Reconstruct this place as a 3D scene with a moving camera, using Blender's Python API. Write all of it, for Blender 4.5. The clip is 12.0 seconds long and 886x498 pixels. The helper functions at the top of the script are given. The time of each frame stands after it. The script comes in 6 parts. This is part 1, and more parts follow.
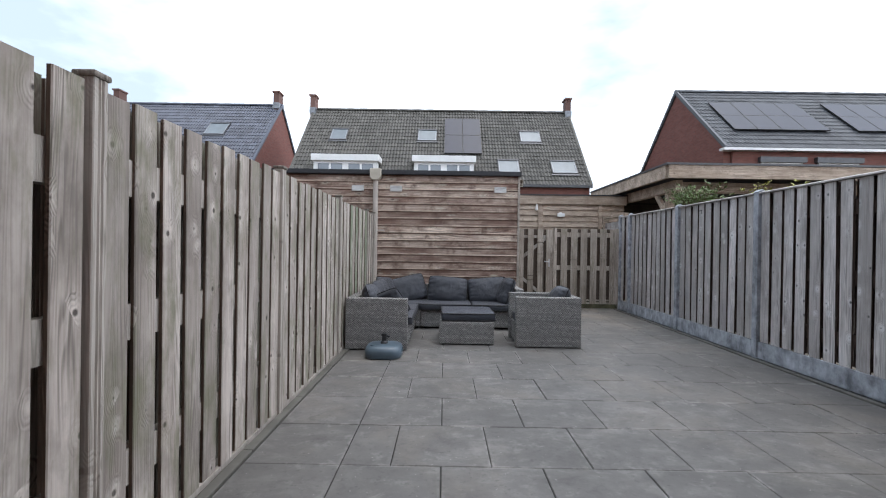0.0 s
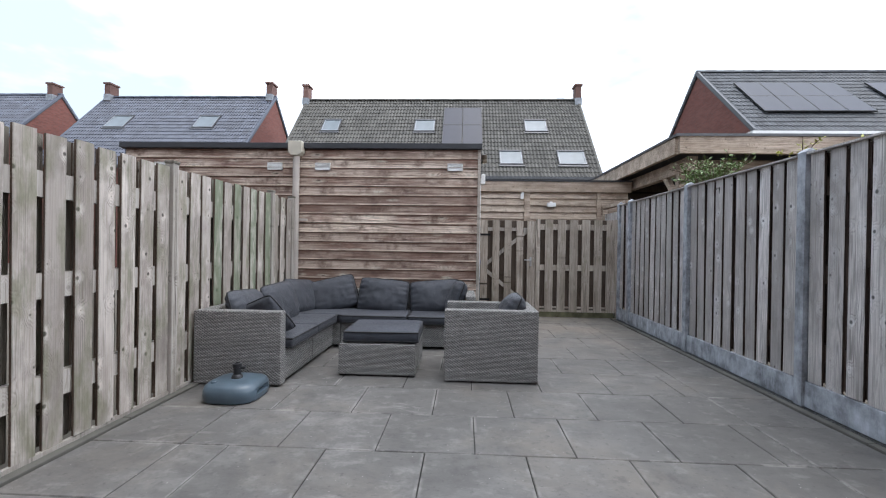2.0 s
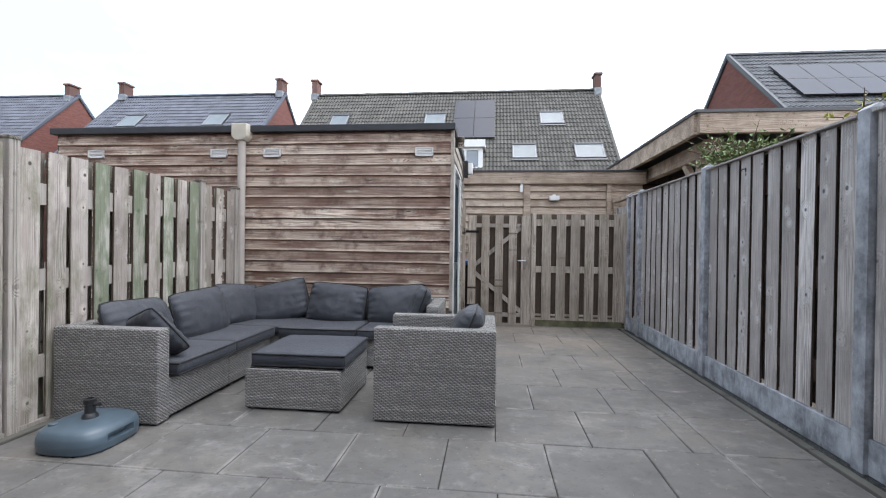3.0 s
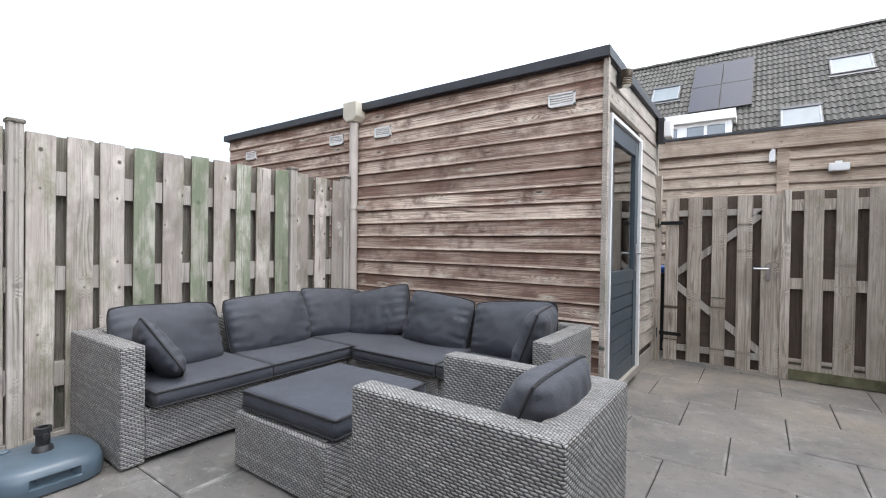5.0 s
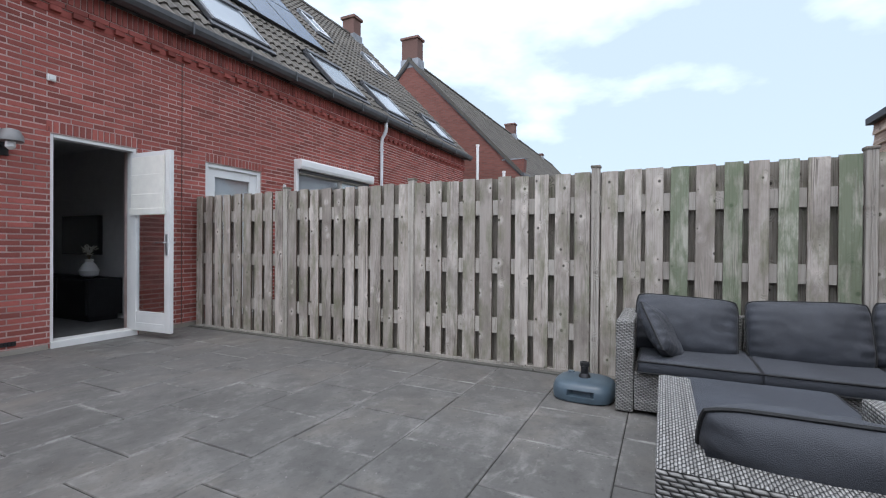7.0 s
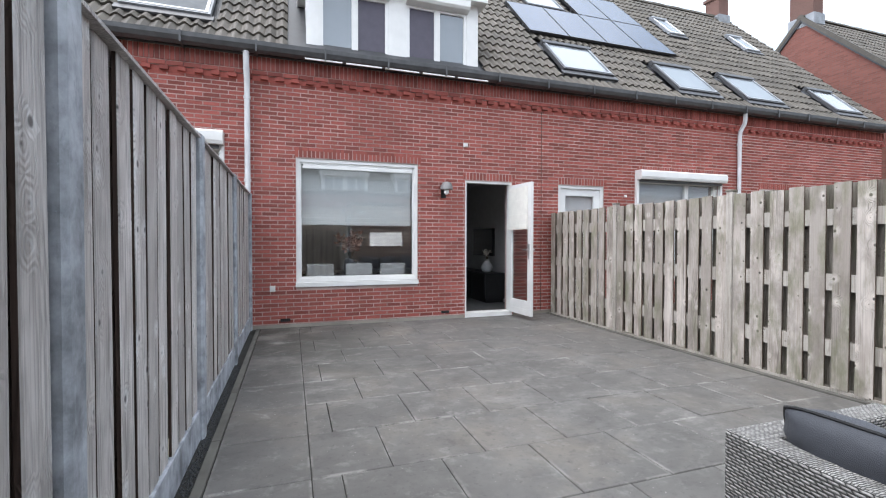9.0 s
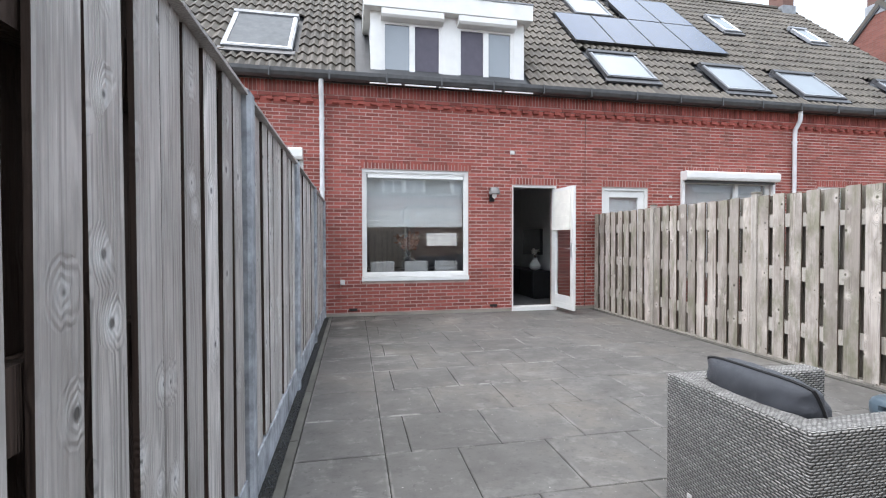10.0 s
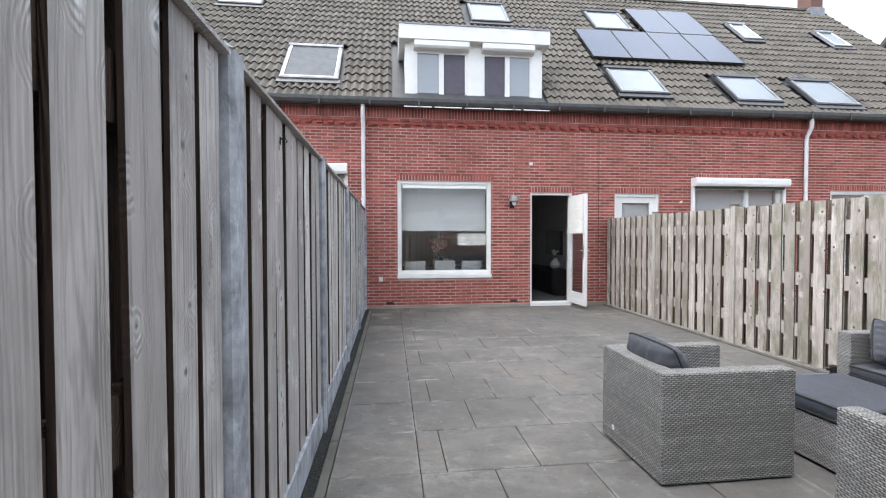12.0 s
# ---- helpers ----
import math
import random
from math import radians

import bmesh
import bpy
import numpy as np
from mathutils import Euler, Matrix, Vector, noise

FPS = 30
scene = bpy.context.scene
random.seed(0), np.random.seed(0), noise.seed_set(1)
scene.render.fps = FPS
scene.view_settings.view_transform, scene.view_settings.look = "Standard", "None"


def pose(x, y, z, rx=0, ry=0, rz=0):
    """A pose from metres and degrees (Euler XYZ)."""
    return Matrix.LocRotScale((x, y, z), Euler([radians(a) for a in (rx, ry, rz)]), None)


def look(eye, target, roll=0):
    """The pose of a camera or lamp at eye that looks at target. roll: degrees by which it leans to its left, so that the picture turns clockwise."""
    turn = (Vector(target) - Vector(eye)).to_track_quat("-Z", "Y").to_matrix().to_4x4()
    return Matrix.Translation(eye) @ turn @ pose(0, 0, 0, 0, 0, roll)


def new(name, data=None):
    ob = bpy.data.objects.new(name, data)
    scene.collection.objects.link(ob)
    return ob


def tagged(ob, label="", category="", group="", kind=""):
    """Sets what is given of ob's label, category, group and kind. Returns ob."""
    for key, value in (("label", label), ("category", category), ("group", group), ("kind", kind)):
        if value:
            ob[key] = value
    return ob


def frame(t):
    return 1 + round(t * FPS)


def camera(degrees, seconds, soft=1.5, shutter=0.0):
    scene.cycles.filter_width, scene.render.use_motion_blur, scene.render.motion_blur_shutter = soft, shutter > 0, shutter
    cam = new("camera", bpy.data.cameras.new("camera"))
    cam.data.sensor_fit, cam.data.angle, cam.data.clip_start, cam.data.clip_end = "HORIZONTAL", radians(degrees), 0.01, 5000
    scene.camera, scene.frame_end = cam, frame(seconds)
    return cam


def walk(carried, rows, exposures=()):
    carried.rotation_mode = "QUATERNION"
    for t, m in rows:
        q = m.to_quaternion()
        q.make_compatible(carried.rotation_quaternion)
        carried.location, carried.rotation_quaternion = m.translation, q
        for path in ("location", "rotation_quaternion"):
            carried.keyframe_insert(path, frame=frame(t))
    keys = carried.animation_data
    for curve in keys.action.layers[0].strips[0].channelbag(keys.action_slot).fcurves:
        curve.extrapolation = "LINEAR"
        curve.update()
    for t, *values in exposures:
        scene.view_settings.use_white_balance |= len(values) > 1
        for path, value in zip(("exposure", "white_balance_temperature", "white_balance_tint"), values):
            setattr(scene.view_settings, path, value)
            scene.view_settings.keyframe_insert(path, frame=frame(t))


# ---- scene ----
cam = camera(89.4, 12.0, 1.1)
PATH = [
    (0, (-0.138, -0.808, 1.275), (-0.146, 1.192, 1.269), 0.9),
    (0.5, (0.051, -0.374, 1.237), (0.018, 1.626, 1.229), 0.8),
    (1, (0.285, 0.083, 1.213), (0.229, 2.082, 1.204), 0.9),
    (1.5, (0.621, 0.5, 1.22), (0.548, 2.498, 1.21), 0.8),
    (2, (0.964, 0.947, 1.212), (0.868, 2.944, 1.204), 0.9),
    (2.5, (1.307, 1.425, 1.227), (1.171, 3.42, 1.214), 0.9),
    (4.5, (1.985, 3.404, 1.204), (1.207, 5.247, 1.18), 0.7),
    (5, (2.058, 3.76, 1.196), (0.905, 5.394, 1.175), 0.8),
    (5.5, (2.19, 4.042, 1.194), (0.578, 5.225, 1.179), 0.7),
    (6, (2.354, 4.339, 1.218), (0.418, 4.84, 1.184), 0.8),
    (6.5, (2.47, 4.622, 1.171), (0.49, 4.344, 1.149), 0.4),
    (7, (2.758, 4.967, 1.149), (0.963, 4.084, 1.137), 0.4),
    (7.5, (2.888, 5.275, 1.17), (1.397, 3.942, 1.156), 0.3),
    (9.5, (3.138, 6.496, 1.335), (2.653, 4.556, 1.297), -0.0),
    (10, (3.171, 6.924, 1.314), (2.779, 4.963, 1.278), -0.1),
    (10.5, (3.158, 7.317, 1.344), (2.851, 5.341, 1.303), -0.2),
    (11, (3.186, 7.689, 1.375), (2.922, 5.707, 1.333), -0.2),
    (11.5, (3.193, 7.904, 1.412), (2.953, 5.919, 1.366), -0.1),
    (12, (3.161, 8.029, 1.427), (2.929, 6.044, 1.377), -0.1),
]
EXPOSURE = [(0, 1.58, 6350, 11.5), (1.5, 1.7, 6350, 11.5), (2.5, 1.86, 6350, 11.5), (4.5, 2.15, 6500, 11.5), (5.5, 2.22, 6500, 11.5), (6.5, 1.62, 6250, 11.5), (7.5, 1.48, 6200, 11.5), (9.5, 2.25, 6500, 11), (10.5, 2.25, 6500, 11), (12, 2.25, 6550, 11)]
walk(cam, [(t, look(eye, target, roll)) for t, eye, target, roll in PATH], EXPOSURE)

# ---- world, sun, exposure ----
world = bpy.data.worlds.new("sky")
scene.world = world
world.use_nodes = True
wn, wl = world.node_tree.nodes, world.node_tree.links
bg = wn["Background"]
sky = wn.new("ShaderNodeTexSky")
sky.sky_type, sky.sun_disc = "NISHITA", False
sky.sun_elevation, sky.sun_rotation = radians(76), radians(70)
sky.air_density, sky.dust_density = 1.0, 2.0
wcoord = wn.new("ShaderNodeTexCoord")
wmap = wn.new("ShaderNodeMapping")
wmap.inputs["Scale"].default_value = (1.0, 1.0, 2.4)
wmap.inputs["Location"].default_value = (0.62, 0.1, 0.35)
cloud = wn.new("ShaderNodeTexNoise")
cloud.inputs["Scale"].default_value, cloud.inputs["Detail"].default_value = 1.5, 7
cloud.inputs["Roughness"].default_value = 0.52
cramp = wn.new("ShaderNodeValToRGB")
cramp.color_ramp.elements[0].position, cramp.color_ramp.elements[1].position = 0.33, 0.70
cmix = wn.new("ShaderNodeMix")
cmix.data_type = "RGBA"
cmix.inputs["A"].default_value = (2.65, 3.15, 3.6, 1)
cmix.inputs["B"].default_value = (10.4, 11.1, 12.1, 1)
smix = wn.new("ShaderNodeMix")
smix.data_type = "RGBA"
smix.inputs["Factor"].default_value = 0.88
wl.new(wcoord.outputs["Generated"], wmap.inputs["Vector"])
wl.new(wmap.outputs["Vector"], cloud.inputs["Vector"])
wsplit, wtilt, wadd = wn.new("ShaderNodeSeparateXYZ"), wn.new("ShaderNodeMath"), wn.new("ShaderNodeMath")
wtilt.operation, wadd.operation = "MULTIPLY", "ADD"
wtilt.inputs[1].default_value = 0.20  # thinner cloud towards the west
wl.new(wcoord.outputs["Generated"], wsplit.inputs[0])
wl.new(wsplit.outputs["X"], wtilt.inputs[0])
wl.new(wtilt.outputs[0], wadd.inputs[0]), wl.new(cloud.outputs["Fac"], wadd.inputs[1])
wl.new(wadd.outputs[0], cramp.inputs["Fac"])
wl.new(cramp.outputs["Color"], cmix.inputs["Factor"])
wl.new(sky.outputs["Color"], smix.inputs["A"])
wl.new(cmix.outputs["Result"], smix.inputs["B"])
wl.new(smix.outputs["Result"], bg.inputs["Color"])
bg.inputs["Strength"].default_value = 0.1

sun_data = bpy.data.lights.new("sun", "SUN")
sun_data.energy, sun_data.angle, sun_data.color = 0.55, radians(35), (1, 0.97, 0.93)
sun = new("sun", sun_data)
sun.matrix_world = look((4.5, 5.6, 22), (0, 4, 0))


# ---- materials ----
class Shader:
    """A Principled material with a few short-hands for its nodes."""

    def __init__(self, name, rough=0.7, metal=0.0, spec=0.5):
        self.mat = bpy.data.materials.new(name)
        self.mat.use_nodes = True
        self.nodes, self.links = self.mat.node_tree.nodes, self.mat.node_tree.links
        self.out = self.nodes["Principled BSDF"]
        self.out.inputs["Roughness"].default_value = rough
        self.out.inputs["Metallic"].default_value = metal
        self.out.inputs["Specular IOR Level"].default_value = spec
        self.coord = self.nodes.new("ShaderNodeTexCoord")

    def put(self, value, socket):
        if hasattr(value, "is_output"):
            self.links.new(value, socket)
        elif isinstance(value, tuple) and len(value) == 3 and socket.type == "RGBA":
            socket.default_value = (*value, 1)
        else:
            socket.default_value = value

    def math(self, op, a, b=0.0):
        n = self.nodes.new("ShaderNodeMath")
        n.operation = op
        self.put(a, n.inputs[0]), self.put(b, n.inputs[1])
        return n.outputs[0]

    def chance(self):
        """A number from 0 to 1 for each object and each loose piece of a mesh."""
        ob, geo = self.nodes.new("ShaderNodeObjectInfo"), self.nodes.new("ShaderNodeNewGeometry")
        return self.math("FRACT", self.math("ADD", ob.outputs["Random"], geo.outputs["Random Per Island"]))

    def space(self, kind="Object", scale=(1, 1, 1), shift=0.0):
        n = self.nodes.new("ShaderNodeMapping")
        self.links.new(self.coord.outputs[kind], n.inputs["Vector"])
        n.inputs["Scale"].default_value = scale
        if shift:
            v = self.nodes.new("ShaderNodeCombineXYZ")
            r = self.math("MULTIPLY", self.chance(), shift)
            for i in range(3):
                self.links.new(r, v.inputs[i])
            self.links.new(v.outputs[0], n.inputs["Location"])
        return n.outputs[0]

    def place(self, scale=(1, 1, 1)):
        """Where the point lies in the place, in metres, so that stains run on from piece to piece."""
        geo, n = self.nodes.new("ShaderNodeNewGeometry"), self.nodes.new("ShaderNodeMapping")
        n.inputs["Scale"].default_value = scale
        self.links.new(geo.outputs["Position"], n.inputs["Vector"])
        return n.outputs[0]

    def noise(self, vec, scale, detail=4, rough=0.55, warp=0.0):
        n = self.nodes.new("ShaderNodeTexNoise")
        self.links.new(vec, n.inputs["Vector"])
        n.inputs["Scale"].default_value, n.inputs["Detail"].default_value = scale, detail
        n.inputs["Roughness"].default_value, n.inputs["Distortion"].default_value = rough, warp
        return n.outputs["Fac"]

    def ramp(self, fac, lo, hi):
        n = self.nodes.new("ShaderNodeMapRange")
        n.inputs["From Min"].default_value, n.inputs["From Max"].default_value = lo, hi
        self.links.new(fac, n.inputs["Value"])
        return n.outputs[0]

    def mix(self, fac, a, b, blend="MIX"):
        n = self.nodes.new("ShaderNodeMix")
        n.data_type, n.blend_type = "RGBA", blend
        self.put(fac, n.inputs["Factor"]), self.put(a, n.inputs["A"]), self.put(b, n.inputs["B"])
        return n.outputs["Result"]

    def color(self, value):
        self.put(value, self.out.inputs["Base Color"])
        return self

    def bump(self, height, strength=0.3, distance=0.01):
        n = self.nodes.new("ShaderNodeBump")
        n.inputs["Strength"].default_value, n.inputs["Distance"].default_value = strength, distance
        self.links.new(height, n.inputs["Height"])
        self.links.new(n.outputs["Normal"], self.out.inputs["Normal"])
        return self


def plain(name, colour, rough=0.6, metal=0.0, vary=0.12, scale=8.0, grain=120.0, bump=0.08, spec=0.5):
    s = Shader(name, rough, metal, spec)
    v = s.space()
    a, b = s.noise(v, scale, 5), s.noise(v, grain, 2)
    dark, light = tuple(c * (1 - vary) for c in colour), tuple(min(1, c * (1 + vary)) for c in colour)
    s.color(s.mix(s.ramp(a, 0.3, 0.7), dark, light)).bump(b, bump, 0.003)
    return s.mat


def wood(name, pale, mid, dark, axis="z", stain=None, stain_at=(0.55, 0.75), knots=1.0, rough=0.85, spread=0.45, relief=0.9, lines=48.0, wear=0.16, knot_size=(8.0, 7.0), swirl=0.0, streaks=0.45, gloss=0.25, rare=0.70, combed=0.22, blot=0.55, lip=None):
    """Weathered softwood: flamed grain along one axis, knots with a ring, a tone of its own for every board."""
    s = Shader(name, rough, 0, gloss)
    along = {"x": (0.30, 5, 5), "y": (5, 0.30, 5), "z": (5, 5, 0.30)}[axis]
    hair = {"x": (1.6, 105, 105), "y": (105, 1.6, 105), "z": (105, 105, 1.6)}[axis]
    own = s.space("Object", (1, 1, 1), 3.0)
    split = s.nodes.new("ShaderNodeSeparateXYZ")
    s.links.new(own, split.inputs[0])
    cross = split.outputs["Y"] if axis == "z" else split.outputs["Z"]
    length = split.outputs["Z"] if axis == "z" else split.outputs["X" if axis == "x" else "Y"]
    flat = s.nodes.new("ShaderNodeCombineXYZ")
    s.links.new(s.math("MULTIPLY", cross, knot_size[0]), flat.inputs[0]), s.links.new(s.math("MULTIPLY", length, knot_size[1]), flat.inputs[1])
    vor = s.nodes.new("ShaderNodeTexVoronoi")
    vor.voronoi_dimensions = "2D"
    s.links.new(flat.outputs[0], vor.inputs["Vector"])
    vor.inputs["Scale"].default_value = 1.0
    pick = s.nodes.new("ShaderNodeSeparateColor")
    s.links.new(vor.outputs["Color"], pick.inputs[0])
    near = s.math("ADD", vor.outputs["Distance"], s.math("MULTIPLY", s.math("LESS_THAN", pick.outputs[0], rare), 3.0))
    flame = s.noise(s.space("Object", along, 37.0), 1.5, 3, 0.5, 0.4)
    phase = s.math("ADD", s.math("MULTIPLY", cross, lines), s.math("MULTIPLY", flame, 15.0))
    phase = s.math("ADD", phase, s.math("MULTIPLY", s.ramp(near, 0.5, 0.05), 3.2))
    ring = s.math("ADD", s.math("MULTIPLY", s.math("SINE", s.math("MULTIPLY", phase, 6.283)), 0.5), 0.5)
    fine = s.noise(s.space("Object", hair, 11.0), 1.0, 3, 0.6)
    wash = s.noise(s.space("Object", tuple(0.9 * a ** 0.5 for a in along), 5.0), 2.4, 5, 0.6)
    base = s.mix(s.ramp(wash, 0.5 - wear, 0.5 + wear), mid, pale)
    broken = s.noise(s.space("Object", along, 17.0), 2.6, 4, 0.6)
    base = s.mix(s.math("MULTIPLY", s.ramp(ring, 0.40, 0.95), s.math("ADD", combed, s.math("MULTIPLY", s.ramp(broken, 0.50, 0.66), 0.85 - combed))), base, s.mix(0.18, dark, mid))
    base = s.mix(s.math("MULTIPLY", s.ramp(fine, 0.52, 0.70), streaks), base, s.mix(0.25, dark, mid))
    base = s.mix(s.math("MULTIPLY", s.ramp(fine, 0.46, 0.28), 0.6 * streaks), base, tuple(min(1.0, 1.2 * c) for c in pale))
    tone = s.math("MULTIPLY", s.chance(), spread)
    base = s.mix(tone, base, tuple(0.62 * c for c in mid))
    spot = s.math("ADD", near, s.math("MULTIPLY", pick.outputs[1], 0.10))
    halo, knot = s.ramp(spot, 0.24, 0.08), s.ramp(spot, 0.13, 0.07)
    base = s.mix(s.math("MULTIPLY", halo, 0.45 * knots * (1 - swirl)), base, dark)
    if swirl:
        lee = s.math("MULTIPLY", s.ramp(spot, 0.42, 0.16), s.ramp(broken, 0.42, 0.58))
        base = s.mix(s.math("MULTIPLY", lee, 0.7 * swirl), base, tuple(min(1.0, 1.35 * c) for c in pale))
    base = s.mix(s.math("MULTIPLY", knot, 0.85 * knots), base, tuple(0.45 * c for c in dark))
    blotch = s.noise(s.space("Object", (3, 3, 3) if axis == "x" else (2, 2, 1.1), 5.0), 1.6, 6, 0.65)
    base = s.mix(s.math("MULTIPLY", s.ramp(blotch, 0.48, 0.68), blot), base, s.mix(0.4, dark, mid))
    if lip:
        edge = s.nodes.new("ShaderNodeSeparateXYZ")
        s.links.new(s.space("Object"), edge.inputs[0])
        worn = s.noise(s.space("Object", (1.4, 6, 6), 13.0), 2.2, 5, 0.65)
        bleach = s.math("MULTIPLY", s.ramp(edge.outputs["Z"], lip[1], lip[0]), s.ramp(worn, 0.30, 0.58))
        base = s.mix(s.math("MULTIPLY", bleach, 0.8), base, tuple(min(1.0, 1.1 * c) for c in pale))
        # less weathered top edge, with the shadow of the lap above painted in
        base = s.mix(s.math("MULTIPLY", s.ramp(edge.outputs["Z"], lip[2], lip[2] + 0.008), 0.7), base, (0.55 * mid[0], 0.45 * mid[1], 0.42 * mid[2]))
    if stain:
        moss = s.noise(s.space("Object", (4.5, 4.5, 1.5), 9.0), 1.7, 6, 0.65)
        base = s.mix(s.math("MULTIPLY", s.ramp(moss, *stain_at), 0.7), base, stain)
    s.color(base)
    s.bump(s.math("ADD", s.math("MULTIPLY", ring, -0.5), s.math("MULTIPLY", fine, -1.0)), relief, 0.004)
    return s.mat


FENCE_WOOD = wood("weathered_fence_wood", (0.64, 0.575, 0.515), (0.41, 0.355, 0.31), (0.04, 0.033, 0.026), stain=(0.17, 0.17, 0.105), stain_at=(0.48, 0.66), spread=0.72, wear=0.10, swirl=0.7, streaks=0.36, combed=0.03, relief=0.5, blot=0.8, rare=0.62, knots=1.0)
GREEN_WOOD = wood("algae_green_fence_wood", (0.54, 0.52, 0.44), (0.37, 0.35, 0.285), (0.06, 0.055, 0.04), stain=(0.12, 0.155, 0.088), stain_at=(0.42, 0.56), spread=0.4, streaks=0.5, combed=0.06, relief=0.5)
# fence wood again, darker: the shade of the gaps is in its tone
REAR_WOOD = wood("shade_tinted_rear_fence_wood", (0.33, 0.295, 0.25), (0.20, 0.177, 0.148), (0.04, 0.029, 0.023), stain=(0.115, 0.125, 0.075), stain_at=(0.5, 0.7), spread=0.5, streaks=0.6)
PALE_WOOD = wood("pale_post_wood", (0.56, 0.515, 0.46), (0.40, 0.36, 0.315), (0.11, 0.092, 0.075), knots=0.3, combed=0.03, spread=0.5, relief=0.4)
# brown backing wood, darkened so gaps in front of it look shaded
BACK_WOOD = wood("shade_brown_backing_wood", (0.095, 0.074, 0.058), (0.055, 0.041, 0.032), (0.022, 0.016, 0.012))
# unweathered brown of the plank edges, deepened with the shade between boards
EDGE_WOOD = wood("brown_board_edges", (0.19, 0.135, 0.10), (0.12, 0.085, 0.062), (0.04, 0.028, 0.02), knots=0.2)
# near-black maroon that carries the shade in the grey fence's gaps
DARK_WOOD = wood("gap_shade_maroon_wood", (0.085, 0.058, 0.046), (0.055, 0.036, 0.029), (0.02, 0.013, 0.01), knots=0.2)
# brown of the gate's rear boards with the dimness behind them mixed in
SHADE_WOOD = wood("shade_brown_rear_wood", (0.15, 0.115, 0.092), (0.10, 0.076, 0.06), (0.035, 0.026, 0.02), knots=0.2)
GREY_WOOD = wood("slate_grey_fence_wood", (0.83, 0.78, 0.755), (0.49, 0.45, 0.425), (0.045, 0.043, 0.038), stain=(0.13, 0.125, 0.115), stain_at=(0.55, 0.85), spread=0.85, wear=0.10, swirl=0.6, streaks=0.75, combed=0.22, rough=0.44, gloss=0.55, relief=0.9, rare=0.62)
SHED_WOOD = wood("reddish_brown_shed_wood", (0.86, 0.71, 0.58), (0.275, 0.168, 0.128), (0.03, 0.018, 0.014), axis="x", combed=0.30, blot=0.9, spread=0.8, lines=60.0, wear=0.12, knots=0.9, streaks=0.9, swirl=0.5, knot_size=(12.0, 3.2), rare=0.80, lip=(0.008, 0.030, 0.106))
SHED_SIDE = wood("greyed_shed_side_wood", (0.54, 0.47, 0.41), (0.35, 0.295, 0.25), (0.10, 0.135, 0.11), axis="y", spread=0.35)
GATE_WOOD = wood("brown_gate_wood", (0.68, 0.60, 0.515), (0.41, 0.345, 0.285), (0.06, 0.047, 0.036), stain=(0.14, 0.145, 0.065), stain_at=(0.55, 0.8), spread=0.6, streaks=0.75)
BEAM_WOOD = wood("carport_beam_wood", (0.74, 0.61, 0.49), (0.44, 0.335, 0.255), (0.09, 0.06, 0.045), axis="x", knots=0.5, spread=0.5, streaks=0.8)


